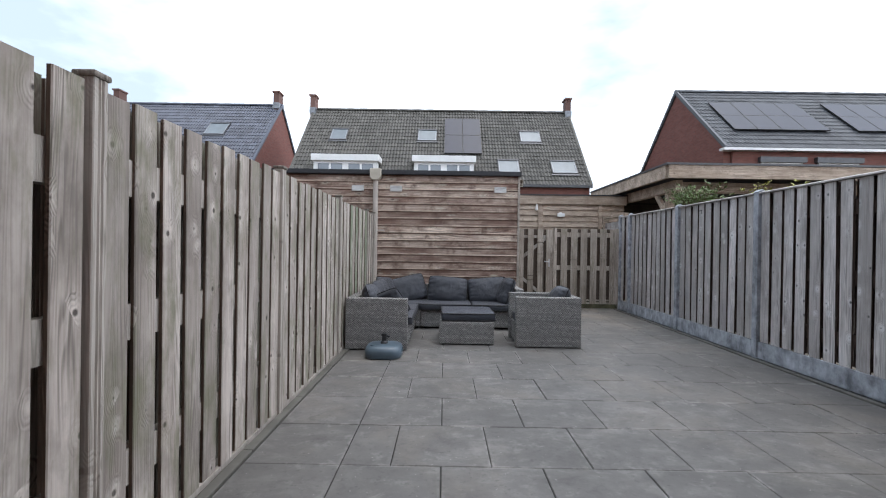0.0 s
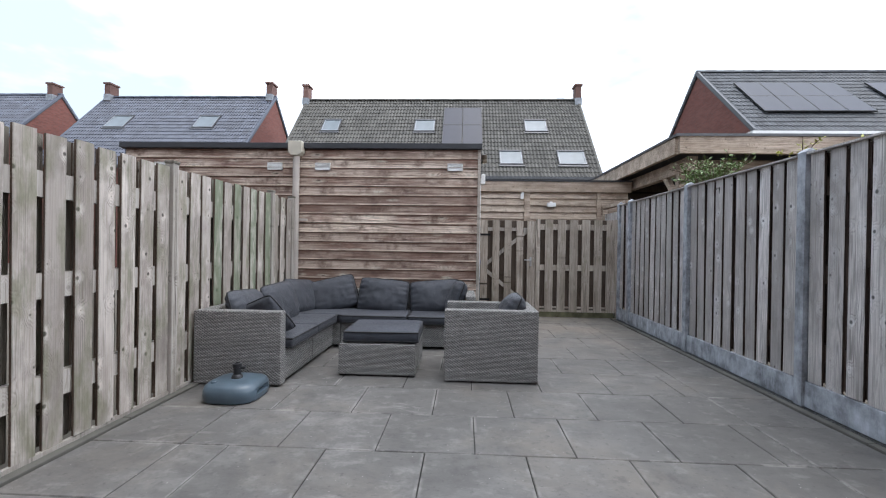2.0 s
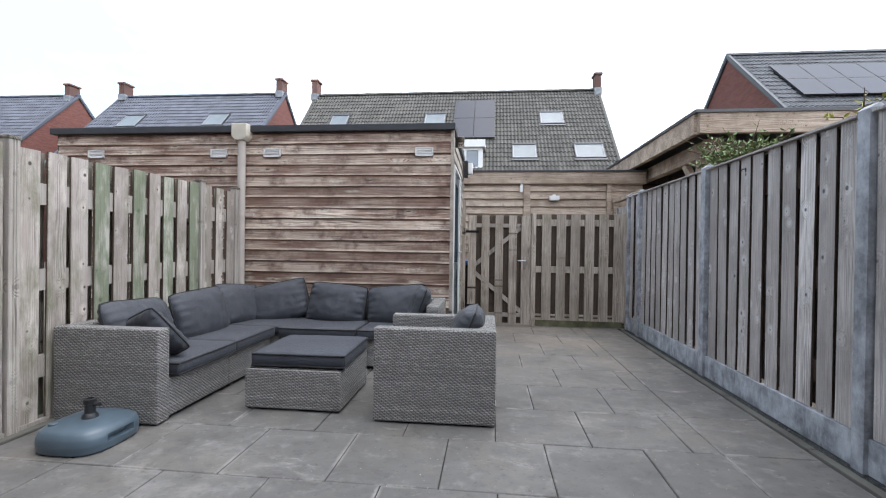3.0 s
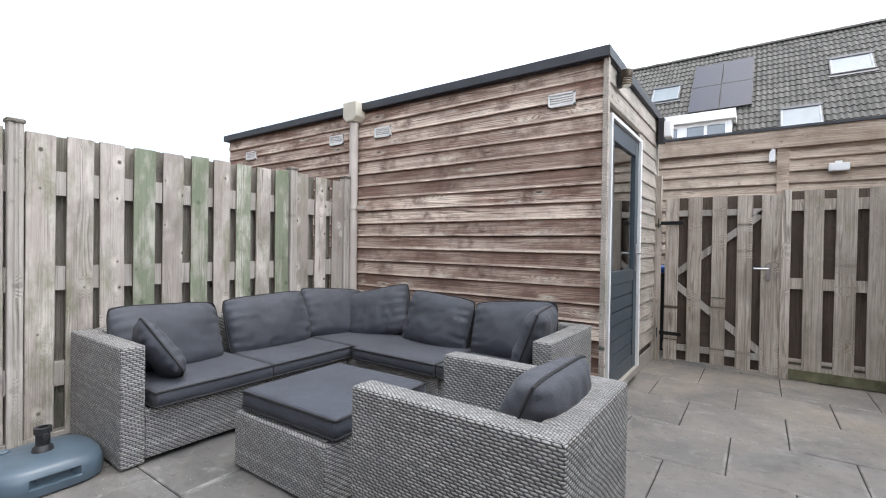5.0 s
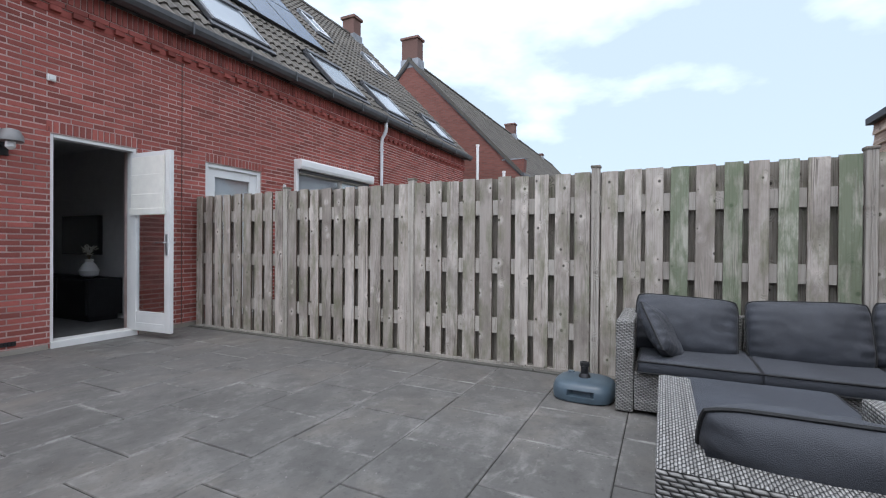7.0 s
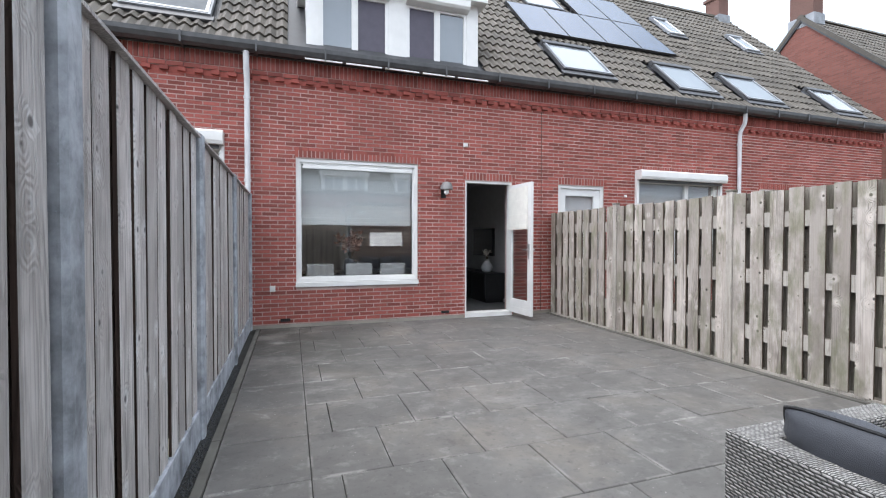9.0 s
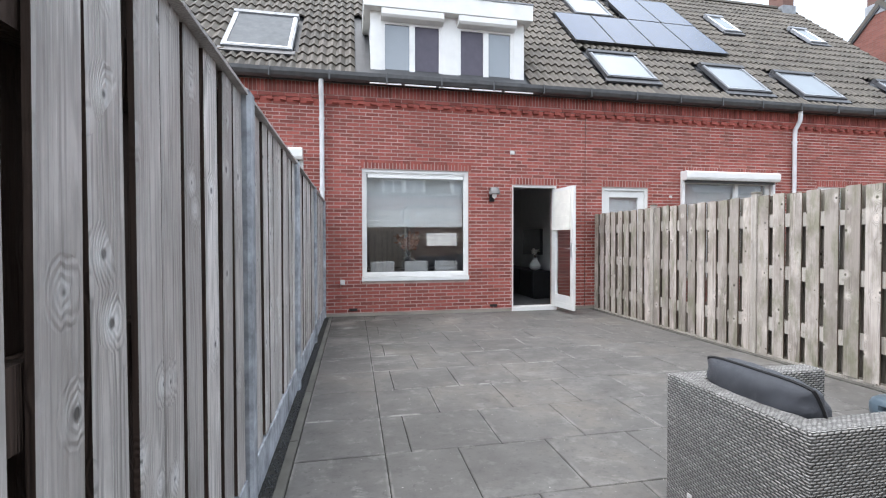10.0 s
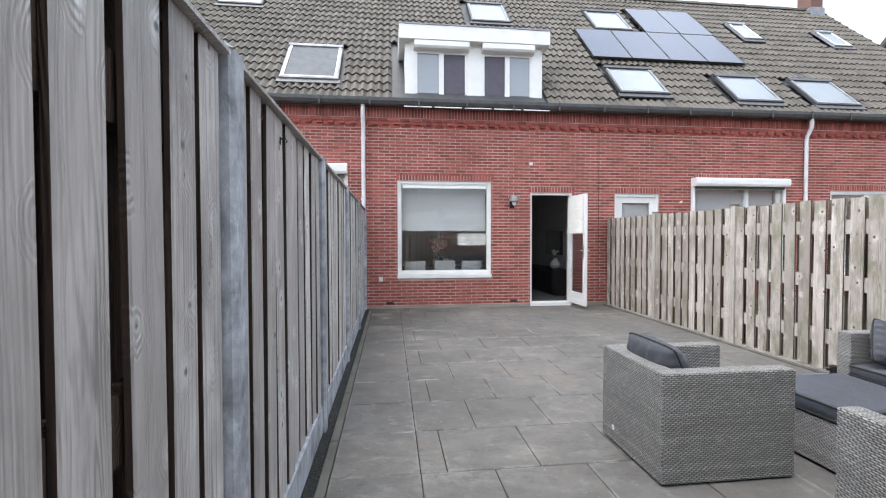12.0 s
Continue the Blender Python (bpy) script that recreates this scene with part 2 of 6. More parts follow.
def concrete(name, colour, rough=0.85, stains=0.35, scale=1.3, pale=None, edges=False, run=(1.0, 1.5, 1.0)):
    s = Shader(name, rough, 0, 0.35)
    v, own = s.place(), s.space("Object", (1, 1, 1), 19.0)
    big, mid, grain = s.noise(v, scale, 6, 0.6), s.noise(own, 5.5, 5, 0.6), s.noise(v, 170, 2)
    tone = s.mix(s.ramp(big, 0.3, 0.72), tuple(c * (1 - stains) for c in colour), tuple(c * (1 + stains) for c in colour))
    tone = s.mix(0.35, tone, s.mix(s.ramp(mid, 0.3, 0.7), tuple(c * 0.75 for c in colour), tuple(c * 1.3 for c in colour)))
    tone = s.mix(s.math("MULTIPLY", s.chance(), 0.22), tone, tuple(c * 0.7 for c in colour))
    if pale:
        streak, speck = s.noise(s.place(run), 2.6, 9, 0.74, 0.3), s.noise(s.place(), 34.0, 3, 0.7)
        patch = s.ramp(s.noise(s.place(), 0.42, 3, 0.5), 0.42, 0.62)
        tone = s.mix(s.math("MULTIPLY", s.ramp(streak, 0.50, 0.66), s.math("ADD", 0.10, s.math("MULTIPLY", patch, 0.42))), tone, pale)
        tone = s.mix(s.math("MULTIPLY", s.ramp(streak, 0.46, 0.32), 0.5), tone, tuple(0.40 * c for c in colour))
        tone = s.mix(s.math("MULTIPLY", s.ramp(speck, 0.70, 0.80), 0.35), tone, pale)
        if edges:
            g = s.nodes.new("ShaderNodeSeparateXYZ")
            s.links.new(s.space("Generated"), g.inputs[0])
            gap = s.math("MINIMUM", s.math("MINIMUM", g.outputs["X"], s.math("SUBTRACT", 1.0, g.outputs["X"])), s.math("MINIMUM", g.outputs["Y"], s.math("SUBTRACT", 1.0, g.outputs["Y"])))
            lime = s.noise(s.place(), 3.2, 6, 0.7)
            rim = s.math("MULTIPLY", s.ramp(gap, 0.035, 0.0), s.ramp(lime, 0.49, 0.62))
            tone = s.mix(s.math("MULTIPLY", rim, 0.45), tone, (0.42, 0.405, 0.38))
            sand = s.noise(s.place(), 0.9, 7, 0.7, 0.4)
            tone = s.mix(s.math("MULTIPLY", s.ramp(sand, 0.50, 0.68), 0.4), tone, (0.20, 0.172, 0.14))
            where = s.nodes.new("ShaderNodeSeparateXYZ")
            s.links.new(s.place(), where.inputs[0])
            patchy = s.noise(s.place(), 1.4, 6, 0.68, 0.5)
            by_gate = s.math("MULTIPLY", s.ramp(where.outputs["Y"], 5.6, 7.6), s.ramp(patchy, 0.36, 0.62))
            tone = s.mix(s.math("MULTIPLY", by_gate, 0.62), tone, (0.235, 0.20, 0.165))  # trodden sand by the gate
            wet = s.math("MULTIPLY", s.math("MULTIPLY", s.ramp(where.outputs["X"], 1.3, 2.8), s.ramp(where.outputs["Y"], 2.6, 0.2)), s.ramp(patchy, 0.40, 0.54))
            tone = s.mix(s.math("MULTIPLY", wet, 0.75), tone, (0.035, 0.036, 0.030))  # damp algae by the downpipe
            smear = s.noise(s.place((1.0, 1.6, 1.0)), 1.7, 8, 0.72, 0.6)
            tone = s.mix(s.math("MULTIPLY", s.ramp(smear, 0.60, 0.72), 0.5), tone, (0.36, 0.35, 0.33))
            pits = s.noise(s.place(), 26.0, 4, 0.7)
            tone = s.mix(s.math("MULTIPLY", s.ramp(pits, 0.58, 0.68), 0.45), tone, tuple(0.35 * c for c in colour))
            mottle = s.noise(s.place(), 7.0, 5, 0.7)
            tone = s.mix(s.math("MULTIPLY", s.ramp(mottle, 0.42, 0.30), 0.5), tone, tuple(0.5 * c for c in colour))
            tone = s.mix(s.math("MULTIPLY", s.ramp(mottle, 0.56, 0.70), 0.35), tone, (0.26, 0.255, 0.24))
            crumbs = s.noise(s.place(), 55.0, 2, 0.6)
            tone = s.mix(s.ramp(crumbs, 0.735, 0.76), tone, (0.50, 0.49, 0.46))
            damp = s.noise(s.place(), 0.55, 4, 0.6)
            tone = s.mix(s.math("MULTIPLY", s.ramp(damp, 0.52, 0.70), 0.45), tone, tuple(0.5 * c for c in colour))
    s.color(tone).bump(s.math("ADD", s.math("MULTIPLY", grain, 0.5), mid), 0.18, 0.004)
    return s.mat


PAVING = concrete("dark_grey_concrete_paving", (0.110, 0.105, 0.099), 0.6, 0.30, 0.9, (0.28, 0.27, 0.255), True)
JOINT = concrete("sandy_joint", (0.03, 0.029, 0.026), 0.95, 0.8, 2.2)
POST_CONCRETE = concrete("blue_grey_concrete", (0.33, 0.345, 0.372), 0.7, 0.9, 7.0, (0.74, 0.79, 0.87), run=(6.0, 6.0, 2.4))
EDGING = concrete("edging_concrete", (0.105, 0.10, 0.088), 0.9, 0.5, 2.5)
PLINTH = concrete("plinth_concrete", (0.30, 0.27, 0.235), 0.9, 0.4)


def brickwork(name, colour, vary=0.2):
    s = Shader(name, 0.88, 0, 0.3)
    v = s.space("Object")
    big, spot, grain = s.noise(v, 0.7, 4), s.noise(v, 26, 4, 0.65), s.noise(v, 240, 2)
    tone = s.mix(s.chance(), tuple(c * (1 - vary) for c in colour), tuple(c * (1 + vary) for c in colour))
    tone = s.mix(s.math("MULTIPLY", s.ramp(spot, 0.45, 0.75), 0.4), tone, tuple(c * 0.5 for c in colour))
    tone = s.mix(s.math("MULTIPLY", s.ramp(big, 0.4, 0.7), 0.25), tone, tuple(c * 0.7 for c in colour))
    s.color(tone).bump(s.math("ADD", spot, grain), 0.3, 0.004)
    return s.mat


BRICK = brickwork("red_brick", (0.30, 0.083, 0.067), 0.34)
FAR_BRICK = brickwork("far_red_brick", (0.25, 0.075, 0.052))
MORTAR = plain("mortar", (0.46, 0.345, 0.315), 0.95, vary=0.3, scale=2.5)


def far_wall(name):
    s = Shader(name, 0.9, 0, 0.3)
    v = s.space("UV")
    b = s.nodes.new("ShaderNodeTexBrick")
    s.links.new(v, b.inputs["Vector"])
    for key, value in (("Scale", 1.0), ("Brick Width", 0.22), ("Row Height", 0.0625), ("Mortar Size", 0.006)):
        b.inputs[key].default_value = value
    b.inputs["Color1"].default_value, b.inputs["Color2"].default_value = (0.225, 0.09, 0.070, 1), (0.155, 0.06, 0.048, 1)
    b.inputs["Mortar"].default_value = (0.15, 0.10, 0.085, 1)
    big = s.noise(v, 0.8, 4)
    s.color(s.mix(s.math("MULTIPLY", big, 0.35), b.outputs["Color"], (0.14, 0.045, 0.035)))
    return s.mat


STACK = brickwork("sooty_chimney_brick", (0.15, 0.085, 0.07))
GABLE = far_wall("gable_brick")


def tile_mat(name, colour, mossy, rough=0.7):
    s = Shader(name, rough, 0, 0.4)
    v = s.space("Object")
    spot = s.noise(v, 9, 5, 0.65)
    tone = s.mix(s.chance(), tuple(c * 0.72 for c in colour), tuple(c * 1.25 for c in colour))
    tone = s.mix(s.math("MULTIPLY", s.ramp(spot, 0.45, 0.75), 0.6), tone, mossy)
    s.color(tone).bump(s.noise(v, 90, 3), 0.2, 0.004)
    return s.mat


ROOF_NEAR = tile_mat("mossy_grey_roof_tile", (0.080, 0.069, 0.058), (0.105, 0.097, 0.072))
ROOF_FAR = tile_mat("olive_grey_roof_tile", (0.078, 0.072, 0.064), (0.09, 0.088, 0.068))
ROOF_BLUE = tile_mat("blue_black_roof_tile", (0.075, 0.082, 0.105), (0.095, 0.10, 0.12), 0.55)
ROOF_SLATE = tile_mat("slate_grey_roof_tile", (0.085, 0.088, 0.095), (0.10, 0.105, 0.11), 0.6)

WHITE = plain("white_paint", (0.72, 0.71, 0.69), 0.4, 0, 0.07, 3.0)
CREAM = plain("cream_fabric", (0.74, 0.72, 0.66), 0.9, 0, 0.06)
BLIND = plain("pale_blind_fabric", (0.82, 0.82, 0.82), 0.9, 0, 0.05)
PIPE = plain("light_grey_pvc", (0.47, 0.415, 0.365), 0.5, 0, 0.1, 6.0)
PIPE_PALE = plain("pale_grey_pvc", (0.62, 0.62, 0.63), 0.45, 0, 0.1, 6.0)
ZINC = plain("grey_zinc", (0.085, 0.085, 0.088), 0.5, 0.3, 0.2)
LEAD = plain("grey_lead", (0.24, 0.25, 0.265), 0.6, 0.3, 0.25, 5.0)
ROOF_TRIM = plain("dark_grey_aluminium", (0.075, 0.075, 0.08), 0.45, 0.3, 0.15)
FASCIA = plain("black_roof_trim", (0.035, 0.036, 0.04), 0.5, 0, 0.2)
DOOR_PAINT = plain("blue_black_door_paint", (0.04, 0.055, 0.068), 0.38, 0, 0.12, 3.0)
STEEL = plain("brushed_steel", (0.55, 0.55, 0.55), 0.32, 1.0, 0.1)
IRON = plain("black_iron", (0.02, 0.02, 0.02), 0.5, 0.6, 0.2)
BLACK = plain("black_plastic", (0.018, 0.018, 0.02), 0.45, 0, 0.2)
PLASTIC = plain("blue_grey_plastic", (0.066, 0.094, 0.118), 0.36, 0, 0.18, 6.0, 60.0, 0.05)
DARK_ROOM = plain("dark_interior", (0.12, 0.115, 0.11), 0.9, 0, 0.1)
ROOM_WALL = plain("room_wall", (0.55, 0.54, 0.53), 0.9, 0, 0.05)
BLUE_BIN = plain("blue_plastic", (0.03, 0.09, 0.30), 0.4, 0, 0.1)
GRAVEL = plain("black_gravel", (0.03, 0.03, 0.032), 0.9, 0, 0.5, 60.0, 200.0, 0.6)
EARTH = plain("brown_soil", (0.10, 0.085, 0.065), 0.95, 0, 0.3, 0.6)
LEAF = plain("green_leaf", (0.13, 0.19, 0.06), 0.55, 0, 0.35, 14.0)
LEAF_YELLOW = plain("yellow_green_leaf", (0.36, 0.36, 0.08), 0.55, 0, 0.3, 14.0)
TWIG = plain("brown_twig", (0.12, 0.085, 0.055), 0.9, 0, 0.3)
SCREEN = plain("dark_window_screen", (0.085, 0.075, 0.10), 0.6, 0, 0.1)
SOLAR = plain("solar_cell", (0.036, 0.048, 0.085), 0.2, 0.0, 0.15, 2.0, 20.0, 0.0, 0.45)
SOLAR_DARK = plain("black_solar_cell", (0.018, 0.02, 0.034), 0.4, 0.0, 0.1, 2.0, 20.0, 0.0, 0.25)


def glass(name, tint, rough=0.02, see=0.75):
    """A pane: part clear, part mirror by Fresnel."""
    s = Shader(name, rough)
    clear, gloss, mixer = s.nodes.new("ShaderNodeBsdfTransparent"), s.nodes.new("ShaderNodeBsdfGlossy"), s.nodes.new("ShaderNodeMixShader")
    clear.inputs["Color"].default_value = (*[see * c for c in tint], 1)
    gloss.inputs["Color"].default_value, gloss.inputs["Roughness"].default_value = (0.9, 0.93, 0.95, 1), rough
    face = s.nodes.new("ShaderNodeLayerWeight")
    face.inputs["Blend"].default_value = 0.5
    s.links.new(s.math("ADD", 0.15, s.math("MULTIPLY", s.math("POWER", face.outputs["Facing"], 4.0), 0.7)), mixer.inputs[0])
    s.links.new(clear.outputs[0], mixer.inputs[1]), s.links.new(gloss.outputs[0], mixer.inputs[2])
    s.links.new(mixer.outputs[0], s.nodes["Material Output"].inputs["Surface"])
    return s.mat


GLASS = glass("window_glass", (0.985, 1.0, 1.0), see=0.92)
DULL_GLASS = plain("dull_far_glass", (0.15, 0.172, 0.185), 0.35, 0, 0.1, 2.0, 20.0, 0.0, 0.3)
SKYLIGHT = plain("skylight_glass", (0.22, 0.24, 0.26), 0.08, 0.2, 0.05, 2.0, 20.0, 0.0)


def wicker(name, pale, dark, across=0.031, high=0.0112):
    """Flat strands woven in and out: lens-shaped bulges, every other row shifted by half."""
    s = Shader(name, 0.6, 0, 0.35)
    wob = s.noise(s.space("UV"), 22.0, 2)
    split = s.nodes.new("ShaderNodeSeparateXYZ")
    s.links.new(s.space("UV"), split.inputs[0])
    v = s.math("ADD", s.math("DIVIDE", split.outputs["Y"], high), s.math("MULTIPLY", wob, 0.35))
    row = s.math("FLOOR", v)
    u = s.math("ADD", s.math("DIVIDE", split.outputs["X"], across), s.math("MULTIPLY", row, 0.5))
    u = s.math("ADD", u, s.math("MULTIPLY", s.math("SINE", s.math("MULTIPLY", row, 12.9)), 0.16))
    u = s.math("ADD", u, s.math("MULTIPLY", wob, 0.25))
    u = s.math("ADD", u, s.math("MULTIPLY", s.math("FRACT", v), 0.22))  # strands lie aslant
    lens = s.math("MULTIPLY", s.math("POWER", s.math("SINE", s.math("MULTIPLY", s.math("FRACT", u), 3.1416)), 1.0), s.math("SINE", s.math("MULTIPLY", s.math("FRACT", v), 3.1416)))
    height = s.math("POWER", lens, 0.62)
    cell = s.nodes.new("ShaderNodeTexWhiteNoise")
    cell.noise_dimensions = "2D"
    join = s.nodes.new("ShaderNodeCombineXYZ")
    s.links.new(s.math("FLOOR", u), join.inputs[0]), s.links.new(row, join.inputs[1])
    s.links.new(join.outputs[0], cell.inputs["Vector"])
    strand = s.mix(cell.outputs["Value"], tuple(0.58 * c for c in pale), pale)
    band = s.nodes.new("ShaderNodeTexWhiteNoise")
    band.noise_dimensions = "1D"
    s.links.new(s.math("FLOOR", s.math("DIVIDE", row, 2.0)), band.inputs["W"])
    strand = s.mix(s.math("MULTIPLY", band.outputs["Value"], 0.55), strand, tuple(0.42 * c for c in pale))
    hair = s.noise(s.space("UV", (30, 700, 1)), 1.0, 2)
    strand = s.mix(s.math("MULTIPLY", s.ramp(hair, 0.45, 0.7), 0.4), strand, tuple(0.4 * c for c in pale))
    s.color(s.mix(s.ramp(height, 0.12, 0.7), dark, strand)).bump(height, 1.0, 0.006)
    return s.mat


WICKER = wicker("grey_wicker", (0.455, 0.44, 0.42), (0.026, 0.026, 0.025))


def fabric(name, colour):
    s = Shader(name, 0.62, 0, 0.4)
    v = s.space("Object")
    big, mid = s.noise(v, 3.0, 4), s.noise(v, 16, 4, 0.6)
    weave = s.noise(s.space("Object", (1, 1, 1)), 420, 1)
    tone = s.mix(s.ramp(big, 0.3, 0.7), tuple(0.8 * c for c in colour), tuple(1.25 * c for c in colour))
    tone = s.mix(s.math("MULTIPLY", s.ramp(mid, 0.5, 0.8), 0.25), tone, tuple(1.7 * c for c in colour))
    fold = s.noise(s.space("Object", (1.0, 1.0, 1.0)), 6.0, 3, 0.5, 0.1)
    s.color(tone).bump(s.math("ADD", s.math("MULTIPLY", weave, 0.5), s.math("MULTIPLY", s.math("ADD", s.math("MULTIPLY", mid, 0.5), s.math("MULTIPLY", fold, 3.0)), 0.8)), 0.45, 0.010)
    s.out.inputs["Sheen Weight"].default_value = 0.05
    return s.mat


CUSHION = fabric("charcoal_cushion_fabric", (0.041, 0.044, 0.053))
TABLE_CLOTH = fabric("blue_charcoal_fabric", (0.036, 0.040, 0.051))
PIPING = fabric("black_piping", (0.007, 0.007, 0.008))


# ---- builders ----
def link(name, mesh, parent=None, label="", at=(0, 0, 0), rot=(0, 0, 0)):
    ob = new(name, mesh)
    ob.location, ob.rotation_euler = at, [radians(a) for a in rot]
    if parent is not None:
        ob.parent = parent
    return tagged(ob, label) if label else ob


def box_uv(mesh):
    """UVs in metres, each face laid out along its own plane."""
    layer = mesh.uv_layers.new(name="UVMap")
    for poly in mesh.polygons:
        n = poly.normal
        for li in poly.loop_indices:
            c = mesh.vertices[mesh.loops[li].vertex_index].co
            if abs(n.z) > max(abs(n.x), abs(n.y)):
                layer.data[li].uv = (1.4 * c.x, 1.4 * c.y)
            elif abs(n.x) > abs(n.y):
                layer.data[li].uv = (c.y, c.z)
            else:
                layer.data[li].uv = (c.x, c.z)
    return mesh


class Shape:
    """Collects boxes, prisms and tubes into one mesh."""

    def __init__(self):
        self.v, self.f = [], []

    def box(self, x0, x1, y0, y1, z0, z1):
        n = len(self.v)
        self.v += [(x, y, z) for z in (z0, z1) for y in (y0, y1) for x in (x0, x1)]
        self.f += [tuple(n + i for i in q) for q in ((0, 2, 3, 1), (4, 5, 7, 6), (0, 1, 5, 4), (2, 6, 7, 3), (0, 4, 6, 2), (1, 3, 7, 5))]
        return self

    def prism(self, outline, axis, a, b):
        """An outline of pairs drawn out along an axis from a to b."""
        n, k = len(self.v), len(outline)
        for t in (a, b):
            for p, q in outline:
                self.v.append({"x": (t, p, q), "y": (p, t, q), "z": (p, q, t)}[axis])
        self.f += [tuple(range(n, n + k)), tuple(range(n + 2 * k - 1, n + k - 1, -1))]
        self.f += [(n + i, n + k + i, n + k + (i + 1) % k, n + (i + 1) % k) for i in range(k)]
        return self

    def tube(self, points, r, sides=12):
        """A round tube along a line of points."""
        n, k = len(self.v), len(points)
        pts = [Vector(p) for p in points]
        for i, p in enumerate(pts):
            d = (pts[min(i + 1, k - 1)] - pts[max(i - 1, 0)]).normalized()
            side = d.cross(Vector((0, 0, 1)) if abs(d.z) < 0.9 else Vector((1, 0, 0))).normalized()
            up = side.cross(d)
            rad = r[i] if isinstance(r, (list, tuple)) else r
            for j in range(sides):
                a = 2 * math.pi * j / sides
                self.v.append(tuple(p + rad * (math.cos(a) * side + math.sin(a) * up)))
        for i in range(k - 1):
            for j in range(sides):
                a, b = n + i * sides + j, n + i * sides + (j + 1) % sides
                self.f.append((a, b, b + sides, a + sides))
        self.f += [tuple(range(n + sides - 1, n - 1, -1)), tuple(range(n + (k - 1) * sides, n + k * sides))]
        return self

    def mesh(self, name, material, bevel=0.0, smooth=False, segments=2):
        m = bpy.data.meshes.new(name)
        m.from_pydata(self.v, [], self.f)
        bm = bmesh.new()
        bm.from_mesh(m)
        bmesh.ops.recalc_face_normals(bm, faces=bm.faces)
        if bevel:
            bmesh.ops.bevel(bm, geom=[e for e in bm.edges if e.calc_face_angle(0) > 0.6], offset=bevel, segments=segments, affect="EDGES", profile=0.6)
        bm.to_mesh(m)
        bm.free()
        m.materials.append(material)
        if smooth:
            m.polygons.foreach_set("use_smooth", [True] * len(m.polygons))
            m.set_sharp_from_angle(angle=radians(38))
        m.update()
        return box_uv(m)


def thing(name, label, category, group="", at=(0, 0, 0), rz=0.0):
    ob = new(name)
    ob.empty_display_size = 0.1
    ob.location, ob.rotation_euler = at, (0, 0, radians(rz))
    return tagged(ob, label, category, group)


def part(name, shape, material, parent, label="", bevel=0.0, smooth=False, at=(0, 0, 0), rot=(0, 0, 0)):
    return link(name, shape.mesh(name, material, bevel, smooth), parent, label, at, rot)


def setting(name, shape, material, label, category, bevel=0.0):
    return tagged(link(name, shape.mesh(name, material, bevel)), label, category, "", "structure")


def raw_mesh(name, verts, faces, material):
    m = bpy.data.meshes.new(name)
    m.from_pydata(verts, [], faces)
    m.materials.append(material)
    m.update()
    return m


rng = random.Random(7)

# ---- ground and paving ----
ground = setting("ground", Shape().box(-400, 400, -400, 400, -0.6, -0.05), EARTH, "bare brown ground round the houses", "ground")
floor = setting("floor", Shape().box(-1.42, 3.72, -1.05, 9.0, -0.05, -0.0055), JOINT, "sandy bed under the garden paving", "floor")
alley = setting("pavement", Shape().box(-5, 14, 9.0, 10.6, -0.05, -0.008), PAVING, "dark concrete paving of the back alley", "pavement")

# ---- house facade ----
FY, WALL_LEFT, WALL_RIGHT, EAVE = -1.05, 8.6, -11.0, 4.0
OPENINGS = [  # x right end, x left end, bottom, top
    (1.10, 3.02, 0.60, 2.58), (-0.64, 0.26, -0.1, 2.36), (-2.60, -1.59, -0.1, 2.36), (-5.52, -3.40, 0.55, 2.66), (-8.6, -6.74, 0.55, 2.47),
    (4.05, 6.3, 0.55, 2.80)]


def wall_with_openings(x0, x1, z0, z1, y0, y1, holes):
    s = Shape()
    cuts = sorted({x0, x1, *[h[0] for h in holes], *[h[1] for h in holes]})
    for a, b in zip(cuts, cuts[1:]):
        inside = [h for h in holes if h[0] <= a and h[1] >= b]
        low = z0
        for h in sorted(inside, key=lambda h: h[2]):
            if h[2] > low:
                s.box(a, b, y0, y1, low, h[2])
            low = h[3]
        s.box(a, b, y0, y1, low, z1)
    return s


facade = setting("wall_north", wall_with_openings(WALL_RIGHT, WALL_LEFT, -0.05, EAVE, -1.33, FY - 0.006, OPENINGS), MORTAR, "mortar core of the red brick rear house wall", "wall")

# room behind the window and the open door
ROOM = {"wall_east": Shape().box(3.62, 3.72, -8.0, -1.33, 0, 2.65), "wall_west": Shape().box(-1.3, -1.2, -8.0, -1.33, 0, 2.65),
        "wall_south": wall_with_openings(-1.3, 3.72, 0, 2.65, -8.1, -8.0, [(-0.3, 0.75, 1.15, 1.58)])}
for key, s in ROOM.items():
    setting(key, s, ROOM_WALL, "plain grey living room wall", "wall")
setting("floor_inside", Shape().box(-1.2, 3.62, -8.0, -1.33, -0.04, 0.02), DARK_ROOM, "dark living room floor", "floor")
setting("ceiling", Shape().box(-1.3, 3.72, -8.1, -1.33, 2.65, 2.75), ROOM_WALL, "plain living room ceiling", "ceiling")


def frame_boxes(x0, x1, z0, z1, y0, y1, w):
    return Shape().box(x0, x0 + w, y0, y1, z0, z1).box(x1 - w, x1, y0, y1, z0, z1).box(x0 + w, x1 - w, y0, y1, z0, z0 + w).box(x0 + w, x1 - w, y0, y1, z1 - w, z1)


